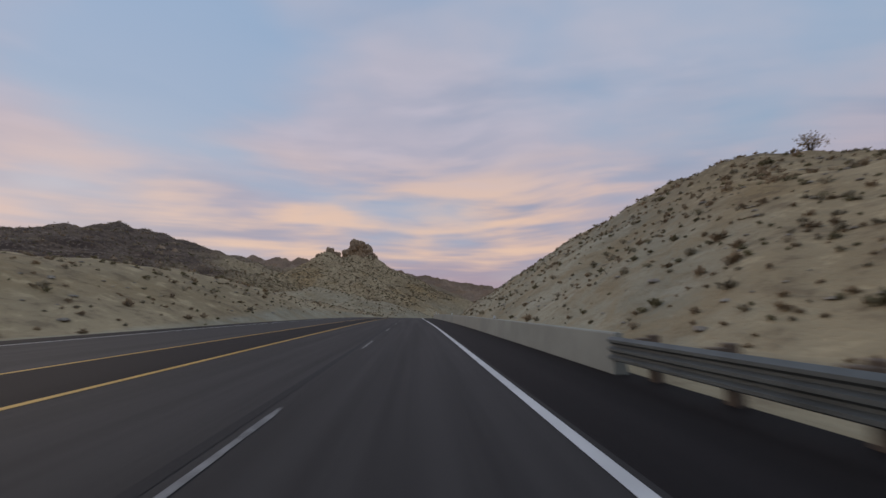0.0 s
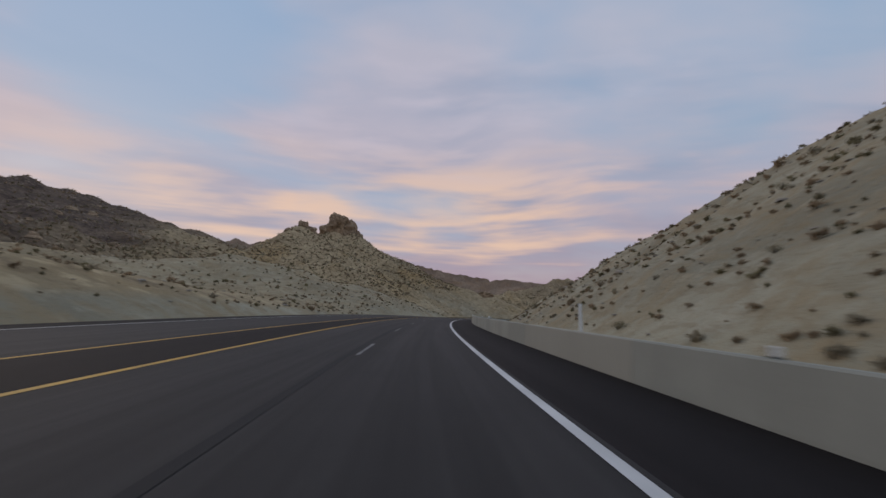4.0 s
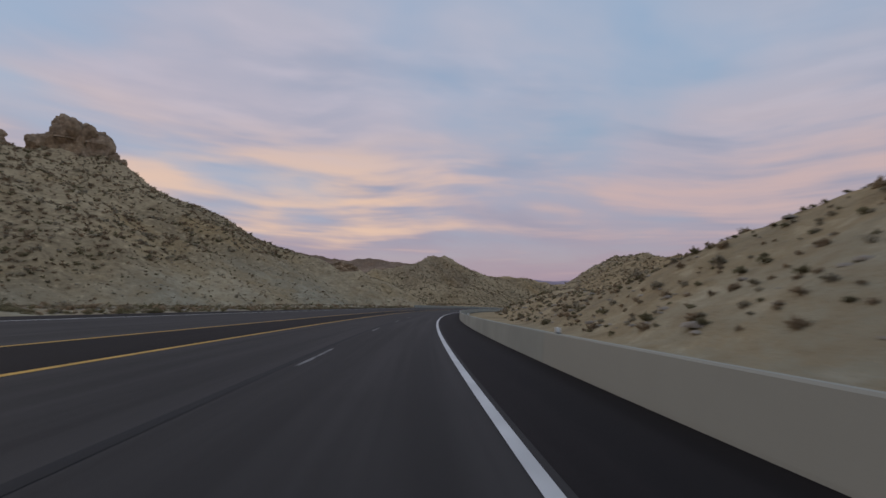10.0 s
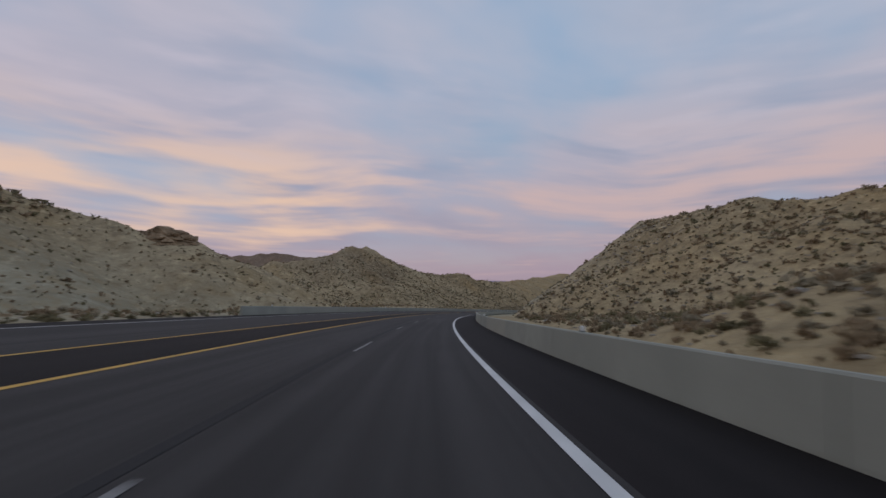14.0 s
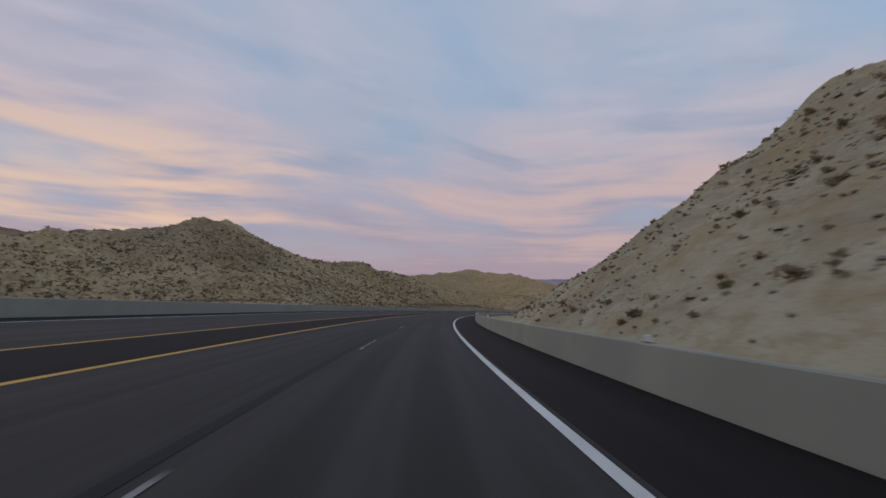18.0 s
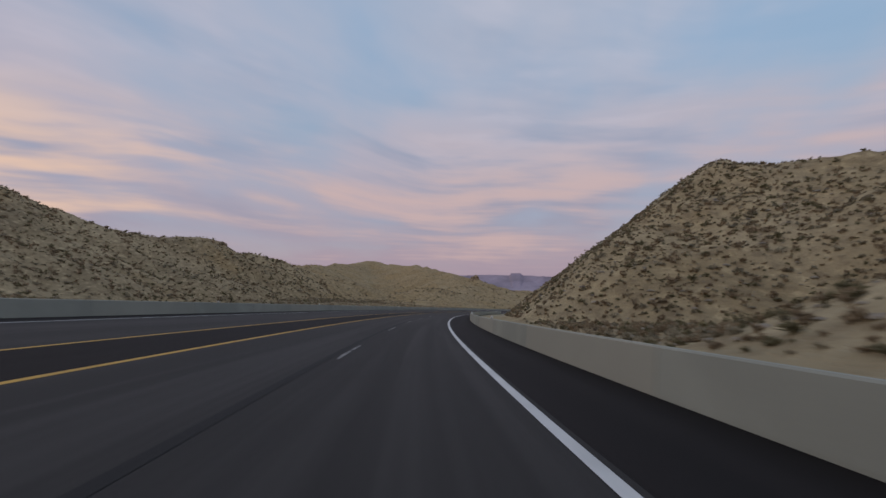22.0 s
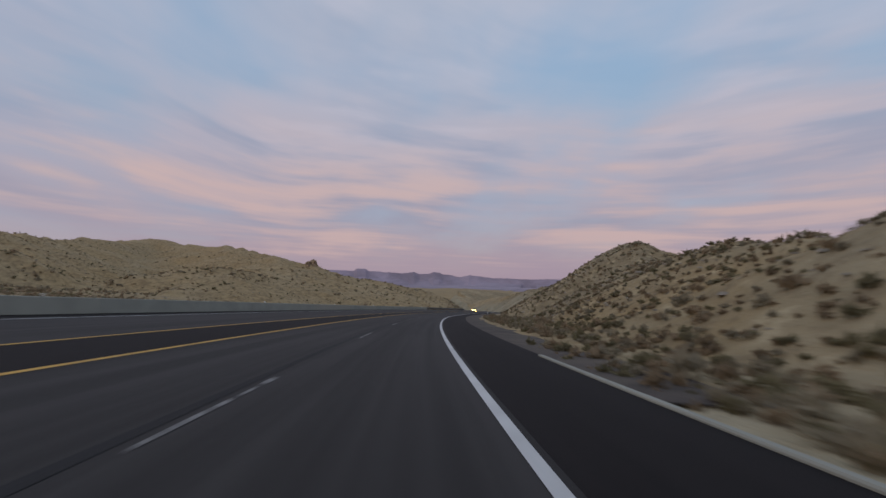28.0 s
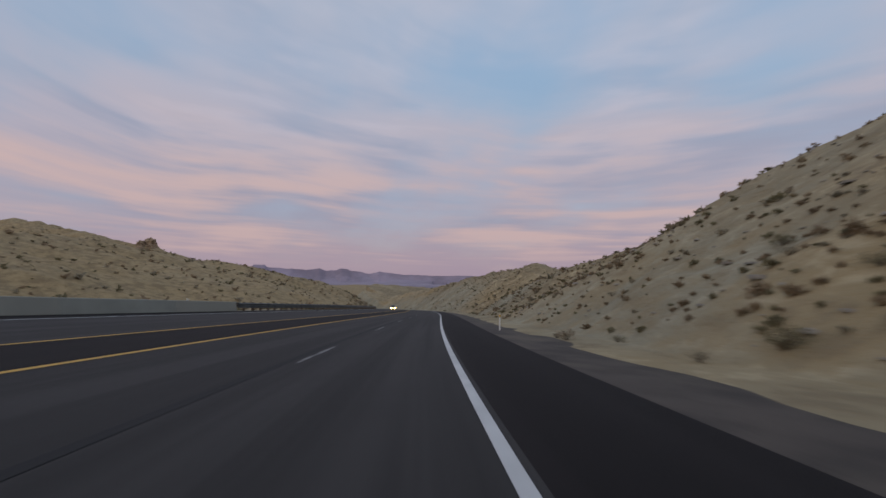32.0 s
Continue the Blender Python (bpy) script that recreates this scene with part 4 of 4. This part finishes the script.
def loft(bm, rings):
    """Joins rings of points into a closed skin."""
    vs = [[bm.verts.new(p) for p in r] for r in rings]
    m = len(rings[0])
    for a, b in zip(vs, vs[1:]):
        for j in range(m):
            bm.faces.new((a[j], a[(j + 1) % m], b[(j + 1) % m], b[j]))
    bm.faces.new(vs[0][::-1])
    bm.faces.new(vs[-1])


def car(s, u):
    root = new("car")
    q, n = road_point(s, u)[0], edge(s)[1][0]
    root.matrix_basis = Matrix.Translation(q) @ Matrix.Rotation(-math.atan2(n[0], n[1]) + math.pi, 4, "Z")
    bm = bmesh.new()                       # the car faces +y of its own
    rings = []
    for y, w, z0, z1 in ((-2.3, 0.76, 0.42, 0.88), (-2.2, 0.86, 0.30, 0.98), (-1.2, 0.91, 0.24, 1.0), (0.4, 0.92, 0.22, 1.0), (1.1, 0.91, 0.22, 0.96),
                         (2.0, 0.87, 0.26, 0.84), (2.28, 0.78, 0.34, 0.70)):
        rings.append([(-w, y, z0), (w, y, z0), (w * 1.03, y, (z0 + z1) / 2), (w * 0.93, y, z1), (-w * 0.93, y, z1), (-w * 1.03, y, (z0 + z1) / 2)])
    loft(bm, rings)
    part("body", bm, CAR_PAINT, root)
    bm = bmesh.new()
    rings = []
    for z, w, y0, y1 in ((0.97, 0.82, -1.75, 1.05), (1.2, 0.76, -1.45, 0.62), (1.42, 0.64, -1.05, 0.12), (1.46, 0.55, -0.95, 0.0)):
        rings.append([(-w, y0, z), (w, y0, z), (w, y1, z), (-w, y1, z)])
    loft(bm, rings)
    part("cabin_glass", bm, CAR_GLASS, root, "dark window glass")
    for x in (-0.8, 0.8):
        for y in (-1.4, 1.4):
            bm = bmesh.new()
            bmesh.ops.create_cone(bm, cap_ends=True, segments=20, radius1=0.33, radius2=0.33, depth=0.22,
                                  matrix=Matrix.Translation((x, y, 0.33)) @ Matrix.Rotation(math.pi / 2, 4, "Y"))
            w = part("wheel", bm, RUBBER, root)
            bm = bmesh.new()
            bmesh.ops.create_cone(bm, cap_ends=True, segments=14, radius1=0.2, radius2=0.17, depth=0.25,
                                  matrix=Matrix.Translation((x, y, 0.33)) @ Matrix.Rotation(math.pi / 2, 4, "Y"))
            part("rim", bm, STEEL, w, "steel wheel rim")
        bm = bmesh.new()
        bmesh.ops.create_uvsphere(bm, u_segments=12, v_segments=8, radius=0.25,
                                  matrix=Matrix.Translation((x * 0.78, 2.27, 0.60)) @ Matrix.Diagonal((1.3, 0.7, 1.0, 1)))
        part("headlight", bm, LAMP, root, "lit warm headlight")
    return tagged(root, "dark car with lit headlights on the oncoming lanes", "car")


car(962.0, -12.2)


# ---------------------------------------------------------------- rock outcrops
def outcrop(name, lumps, seed, label, mat=None, detail=4):
    """A crag of jointed, blocky lumps: (x, y, z, half sizes), each a part."""
    root = new(name)
    origin = Vector(lumps[0][:3])
    root.location = origin
    for i, (x, y, z, a, b, c) in enumerate(lumps):
        bm = bmesh.new()
        r = bmesh.ops.create_icosphere(bm, subdivisions=detail, radius=1.0)
        off = Vector((seed * 7.1 + i * 3.3, seed * 1.7, i * 5.9))
        for v in r["verts"]:
            d = v.co.normalized()
            q = (abs(d.x)**3.2 + abs(d.y)**3.2 + abs(d.z)**3.2) ** (-1 / 3.2)
            cell = noise.cell(Vector((d.x * 2.6, d.y * 2.6, d.z * 3.4)) + off)
            rough = noise.fractal(d * 2.1 + off, 1.0, 2.0, 5)
            k = q * (1.0 + 0.16 * (cell - 0.5) + 0.17 * rough)
            h = math.hypot(d.x, d.y)
            if d.z < 0 and h > 1e-4:                 # the foot flares out into the slope
                flat = (abs(d.x / h)**3.2 + abs(d.y / h)**3.2) ** (-1 / 3.2) * (k / q)
                side = flat * (1.0 + 0.75 * -d.z) * min(1.0, h * 3)
                v.co = Vector((d.x / h * side * a, d.y / h * side * b, d.z * k * c)) + Vector((x, y, z)) - origin
            else:
                v.co = Vector((d.x * k * a, d.y * k * b, d.z * k * c)) + Vector((x, y, z)) - origin
        part("rock_block", bm, mat or CRAG, root)
    return tagged(root, label, "rock")


outcrop("rock_outcrop", [(-101, 509, 72, 10, 9, 16), (-91, 511, 68, 8, 8, 14.5), (-111, 504, 67, 7, 7, 9), (-83, 508.5, 61, 6, 6, 9.5),
                         (-105, 507, 81, 5, 5, 7), (-97, 511, 80, 5, 5.5, 6.5)], 1, "massive brown crag of jointed rock crowning a desert hill")
outcrop("rock_outcrop", [(-124, 470, 66, 4.6, 4.4, 7.2), (-118.5, 474, 63.5, 5.2, 4.6, 5.2), (-131, 464, 61.5, 6.5, 5.5, 4.6)], 2,
        "small brown crag on the shoulder of a hill")
outcrop("boulder", [(735.5, 783, -7.0, 3.6, 3.3, 4.2), (731, 787, -8, 2.6, 2.5, 3.0)], 3, "rusty brown boulder perched on a sandy hill")
outcrop("rock_outcrop", [(331, 757, 8.0, 6, 4.4, 3.6), (323, 758.5, 6.6, 5, 3.6, 2.8)], 4, "tan rock ledge at the end of a ridge")
outcrop("rock_outcrop", [(38.5, 463.5, 8.0, 5.4, 4.4, 2.9), (32.5, 466, 7.2, 5, 4, 2.8), (43, 462.6, 6.2, 2.8, 3.4, 3.2)], 5, "tan rock ledge at the end of a ridge")

# weathered rocks standing out of the brown hillside
rock_rng = np.random.default_rng(21)
rock_kinds = []
for k in range(90):
    while True:
        x, y = rock_rng.uniform(-320, -60), rock_rng.uniform(90, 430)
        if x < np.interp(y, (120, 230, 330, 430), (-60, -110, -160, -190)):
            break
    j = int(np.argmin(np.hypot(E_P[:, 0] - x, E_P[:, 1] - y)))
    s = E_S[j]
    for _ in range(6):                       # foot of the perpendicular on the road
        p, n = edge(s)
        s = s + (x - p[0][0]) * n[0][0] + (y - p[0][1]) * n[0][1]
    p, n = edge(s)
    u = (x - p[0][0]) * n[0][1] - (y - p[0][1]) * n[0][0]
    at = terrain(np.array([s]), np.array([u]))[0][0]
    sc = rock_rng.uniform(0.5, 1.7)
    m = Matrix.Translation((at[0], at[1], at[2] - 0.25 * sc)) @ Matrix.Rotation(rock_rng.uniform(0, 6.28), 4, "Z") @ Matrix.Scale(sc, 4)
    if k < 6:
        lumps = [(0, 0, 0, rock_rng.uniform(1.4, 2.4), rock_rng.uniform(1.0, 1.8), rock_rng.uniform(0.8, 1.4)),
                 (rock_rng.uniform(1.2, 2.2), rock_rng.uniform(-1, 1), -0.2, rock_rng.uniform(0.8, 1.4), rock_rng.uniform(0.7, 1.3), rock_rng.uniform(0.6, 1.0))]
        ob = outcrop("rock_outcrop", lumps, 30 + k, "weathered tan rock outcrop on a brown desert hillside", CRAG, 2)
        ob.matrix_basis = m
        rock_kinds.append(ob)
    else:
        copy_thing(rock_kinds[k % 6], Matrix.Identity(4)).matrix_basis = m


# ---------------------------------------------------------------- desert brush
rng = np.random.default_rng(7)


def ground_at(s, u):
    return terrain(np.asarray(s, float), np.asarray(u, float))


def leaf_cloud(seed, leaves, size):
    """A dome of small leaf blades, denser towards its outside, with gaps."""
    r = np.random.default_rng(seed)
    bm = bmesh.new()
    lobes = [(r.uniform(-0.45, 0.45), r.uniform(-0.45, 0.45), r.uniform(0.30, 0.62), r.uniform(0.26, 0.44)) for _ in range(7)]
    for i in range(leaves):
        lx, ly, lz, lr = lobes[i % len(lobes)]
        d = r.normal(size=3)
        d /= np.linalg.norm(d)
        p = Vector((lx, ly, lz)) + Vector(d) * lr * (r.uniform(0.25, 1.0) ** 0.5)
        p.z = abs(p.z) * 0.92 + 0.03
        a = Vector(r.normal(size=3)).normalized() * size * r.uniform(0.6, 1.3)
        b = a.cross(Vector(r.normal(size=3))).normalized() * size * 0.5
        bm.faces.new([bm.verts.new(p - a), bm.verts.new(p + b), bm.verts.new(p + a), bm.verts.new(p - b)])
    return bm


def stems(seed):
    r = np.random.default_rng(seed)
    bm = bmesh.new()
    for i in range(14):
        ang, lean = r.uniform(0, 2 * math.pi), r.uniform(0.15, 0.75)
        tip = Vector((math.cos(ang) * lean * 0.75, math.sin(ang) * lean * 0.75, r.uniform(0.45, 0.95)))
        mid = tip * 0.5 + Vector((r.uniform(-0.06, 0.06), r.uniform(-0.06, 0.06), -0.04))
        prev = None
        for c, w in ((Vector((0.03 * math.cos(ang), 0.03 * math.sin(ang), -0.08)), 0.022), (mid, 0.014), (tip, 0.006)):
            ring = [bm.verts.new(c + Vector((math.cos(t) * w, math.sin(t) * w, 0))) for t in (0, 2.1, 4.2)]
            if prev:
                for j in range(3):
                    bm.faces.new((prev[j], prev[(j + 1) % 3], ring[(j + 1) % 3], ring[j]))
            prev = ring
    return bm


BUSH_LABELS = ("low olive green creosote bush on a sandy slope", "dry brown desert shrub on a sandy slope", "grey green desert shrub on a sandy slope")
makers = []
for v in range(6):
    kind = v % 3
    bm = stems(100 + v)
    me = bpy.data.meshes.new("shrub")
    bm.to_mesh(me)
    bm.free()
    me.materials.append(TWIG)
    root = new("shrub", me)
    part("foliage", leaf_cloud(200 + v, 330, 0.055), BRUSH[kind], root, "small sparse leaves")
    tagged(root, BUSH_LABELS[kind], "shrub", "desert shrubs along the road")
    makers.append(root)

near_s = np.concatenate([rng.uniform(2, 880, 215), rng.uniform(2, 700, 40), rng.uniform(700, 840, 40)])
near_u = np.concatenate([rng.uniform(10.0, 26.0, 215), rng.uniform(8.0, 12.0, 40), rng.uniform(6.0, 11.0, 40)])
clear = (near_s > 425) & (near_s < 508) & (rng.random(len(near_s)) < 0.6)
near_s = np.where(clear, near_s + 110, near_s)
near_p, _ = ground_at(near_s, near_u)
for i, q in enumerate(near_p):
    sc = rng.uniform(0.38, 0.78) * (1.4 if rng.random() < 0.12 else 1.0)
    m = Matrix.Translation((q[0], q[1], q[2] - 0.03)) @ Matrix.Rotation(rng.uniform(0, 6.28), 4, "Z") @ Matrix.Diagonal((sc * 1.15, sc * 1.15, sc * 0.9, 1))
    if i < len(makers):
        makers[i].matrix_basis = m
    else:
        src = makers[i % len(makers)]
        ob = copy_thing(src, Matrix.Identity(4))
        ob.matrix_basis = m


# the larger shrubs that stand out: distance, offset, breadth
LANDMARKS = ((47, 47.5, 2.6), (50.4, 15.2, 0.75), (86, -38.9, 1.0), (176.9, 13.9, 1.1), (158.9, 16.3, 0.8), (187.7, 23.6, 0.7), (185.7, 34.6, 1.9), (230.9, 16.9, 0.7),
             (420.2, 23.9, 1.6), (417.9, 58.8, 1.4), (455.6, 12, 0.65), (564.4, 30.1, 1.9), (528.4, 13.5, 0.8), (555.1, 17.7, 0.8), (582.6, 20.9, 0.9), (607, 11.5, 0.6),
             (605, 13.1, 0.65), (606.6, 16.6, 1.1), (614.1, 18.6, 0.6), (754.2, 27.3, 1.1), (806.5, 14.4, 0.9), (784.8, 20.1, 0.8), (293.4, -68.6, 1.7), (316.7, -48.8, 1.1),
             (253.8, -47.9, 1.4), (407.2, -39.5, 2.0), (471.8, -73.7, 1.7))
for i, (s, u, sc) in enumerate(LANDMARKS):
    q = ground_at([s], [u])[0][0]
    ob = copy_thing(makers[(1, 4, 0, 3, 1)[i % 5]], Matrix.Identity(4))
    ob.matrix_basis = Matrix.Translation((q[0], q[1], q[2] - 0.05)) @ Matrix.Rotation(i * 1.3, 4, "Z") @ Matrix.Diagonal((sc * 1.1, sc * 1.1, sc * 0.95, 1))


def clump_template(seed, blades, width):
    """A loose ragged tuft of blades, twigs showing at its rim, with gaps."""
    r = np.random.default_rng(seed)
    lobes = [(r.uniform(-0.36, 0.36), r.uniform(-0.36, 0.36), r.uniform(0.05, 0.42), r.uniform(0.36, 0.55)) for _ in range(5)]
    v, f = [], []
    for i in range(blades):
        lx, ly, lz, lr = lobes[i % 5]
        d = r.normal(size=3)
        d /= np.linalg.norm(d)
        d[2] = abs(d[2]) if r.random() < 0.75 else d[2]
        p = np.array((lx, ly, lz)) + d * lr * r.uniform(0.3, 1.0)
        p[2] = max(p[2], -0.05)
        up = d * 0.6 + r.normal(size=3) * 0.45
        up[2] = abs(up[2])
        up *= width * r.uniform(0.8, 1.7) / np.linalg.norm(up)
        across = np.cross(up, r.normal(size=3))
        across *= width * r.uniform(0.35, 0.7) / (np.linalg.norm(across) + 1e-6)
        k = len(v)
        v += [tuple(p - across - up * 0.4), tuple(p + across - up * 0.4), tuple(p + up)]
        f.append((k, k + 1, k + 2))
    return np.array(v), np.array(f)


def stone_template(seed):
    r = np.random.default_rng(seed)
    v = np.array([(1, 0, 0), (0.2, 1, 0), (-1, 0.1, 0), (0, -1, 0), (0.1, 0, 0.8), (0.6, 0.6, 0.45), (-0.6, 0.5, 0.5), (-0.5, -0.6, 0.4), (0.6, -0.5, 0.5)], float)
    v *= r.uniform(0.75, 1.25, v.shape)
    f = [(0, 1, 5), (1, 2, 6), (2, 3, 7), (3, 0, 8), (5, 1, 6), (6, 2, 7), (7, 3, 8), (8, 0, 5), (5, 6, 4), (6, 7, 4), (7, 8, 4), (8, 5, 4)]
    return v, np.array(f)


def scatter(name, pts, size, flat, templates, mat, label, category):
    """Joins copies of the templates at the points into one mesh."""
    allv, allf, base = [], [], 0
    pick = rng.integers(0, len(templates), len(pts))
    for t, (tv, tf) in enumerate(templates):
        idx = np.where(pick == t)[0]
        if not len(idx):
            continue
        a = rng.uniform(0, 2 * np.pi, len(idx))
        c, s_ = np.cos(a)[:, None], np.sin(a)[:, None]
        sz = size[idx][:, None]
        st = rng.uniform(0.8, 1.25, len(idx))[:, None]
        x = (tv[None, :, 0] * c * st - tv[None, :, 1] * s_) * sz
        y = (tv[None, :, 0] * s_ * st + tv[None, :, 1] * c) * sz
        z = tv[None, :, 2] * sz * flat
        v = np.stack([x + pts[idx, 0:1], y + pts[idx, 1:2], z + pts[idx, 2:3] - 0.04 * sz], -1).reshape(-1, 3)
        f = (tf[None] + (np.arange(len(idx)) * len(tv))[:, None, None]).reshape(-1, 3) + base
        base += len(v)
        allv.append(v)
        allf.append(f)
    v, f = np.concatenate(allv), np.concatenate(allf)
    me = bpy.data.meshes.new(name)
    me.vertices.add(len(v))
    me.vertices.foreach_set("co", v.ravel())
    me.loops.add(f.size)
    me.loops.foreach_set("vertex_index", f.ravel().astype(np.int32))
    me.polygons.add(len(f))
    me.polygons.foreach_set("loop_start", np.arange(0, f.size, 3))
    me.polygons.foreach_set("loop_total", np.full(len(f), 3))
    me.update()
    me.validate()
    me.materials.append(mat)
    return tagged(new(name, me), label, category, kind="stuff")


def field(n, s0, s1, u0, u1, clump=0.2):
    """Random ground points, bunched by a slow noise."""
    s, u = rng.uniform(s0, s1, n), rng.uniform(u0, u1, n)
    p, bare = ground_at(s, u)
    keep = fractal(p[:, 0], p[:, 1], 14, 3, 77) * clump * 2 + 0.75 > rng.random(n)
    # the cut faces are cleaner than the natural slopes
    thin = np.interp(s, (-40, 235, 255, 415, 430, 520, 545, 630, 645, 690, 700, 765, 780, 900), (0.5, 0.5, 1, 1, 0.3, 0.4, 1, 1, 0.45, 0.45, 1, 1, 0.55, 0.6))
    keep &= (u > 0) | (rng.random(n) < 1 - 0.2 * np.clip(bare, 0, 1))
    keep &= (u < 0) | (rng.random(n) < 1 - (1 - thin) * np.clip(bare * 1.2, 0, 1))
    sandy = (p[:, 0] > 400) & (u < -30)                     # the round hill is nearly clean sand
    keep &= ~sandy | (rng.random(n) < 0.30)
    return p[keep]


CLUMPS = [clump_template(300 + i, 46, 0.29) for i in range(6)]
TUFTS = [clump_template(350 + i, 24, 0.35) for i in range(7)]
SPRIGS = [clump_template(380 + i, 9, 0.62) for i in range(8)]
STONES = [stone_template(400 + i) for i in range(5)]
near_spots = np.concatenate([field(14500, -20, 900, 8.8, 26), field(700, 712, 790, 5.8, 10, 0.1), field(420, 693, 712, 3.3, 10, 0.1), field(900, 698, 765, 9, 30, 0.1), field(1300, 545, 632, 8.8, 26, 0.1), field(2600, 130, 900, -27, -21), field(250, -40, 130, -27, -21)])
mid_spots = np.concatenate([field(3400, 330, 424, 10, 95, 0.1), field(1500, 590, 650, 22, 70, 0.1), field(1500, 880, 1330, 20, 70, 0.2), field(1800, 545, 635, 26, 56, 0.1), field(21000, -20, 900, 26, 62, 0.2), field(3600, 880, 1100, 8, 80, 0.3), field(26000, 110, 900, -110, -27, 0.3), field(1800, -40, 110, -66, -27, 0.3), field(9000, -20, 900, 62, 150, 0.3)])
far_spots = np.concatenate([field(60000, -60, 900, -230, -105, 0.3), field(36000, 0, 1150, -450, -230, 0.3),
                            field(12000, 880, 1250, -200, -20, 0.3), field(12000, 100, 900, -800, -420, 0.4)])
near_size = np.clip(rng.lognormal(-1.25, 0.40, len(near_spots)), 0.12, 0.8)
mid_size = np.clip(rng.lognormal(-1.0, 0.42, len(mid_spots)), 0.16, 1.0)
far_size = np.clip(rng.lognormal(-0.32, 0.40, len(far_spots)), 0.3, 1.8)
for spots, size, shapes, tall, where in ((near_spots, near_size, CLUMPS, 1.0, "cuttings by the road"), (mid_spots, mid_size, TUFTS, 0.95, "slopes above the road"),
                                         (far_spots, far_size, SPRIGS, 0.8, "far hills")):
    sort = rng.choice(3, len(spots), p=(0.26, 0.48, 0.26))
    for kind, (nm, lb) in enumerate((("creosote_brush", "olive green creosote brush"), ("dry_brush", "dry brown desert brush"), ("bursage_brush", "grey green bursage"))):
        pick = sort == kind
        scatter(nm, spots[pick], size[pick], tall, shapes, BRUSH[kind], lb + " dotted over the " + where, "brush")
# a fringe of taller brush along the far shoulder
fringe = field(260, 225, 366, -25.5, -20.5, 0.2)
scatter("roadside_brush", fringe, rng.uniform(0.22, 0.55, len(fringe)), 0.85, CLUMPS, BRUSH[0], "olive brush along the far shoulder", "brush")
stones = np.concatenate([field(3500, 425, 512, 9, 45, 0.2), field(2500, 420, 520, 9, 45, 0.2), field(15000, -20, 900, 9, 60, 0.3), field(17000, -40, 900, -160, -21, 0.3)])
scatter("loose_stones", stones, np.clip(rng.lognormal(-1.85, 0.5, len(stones)), 0.06, 0.55), 0.7, STONES, STONE, "pale loose stones scattered over the slopes", "stones")
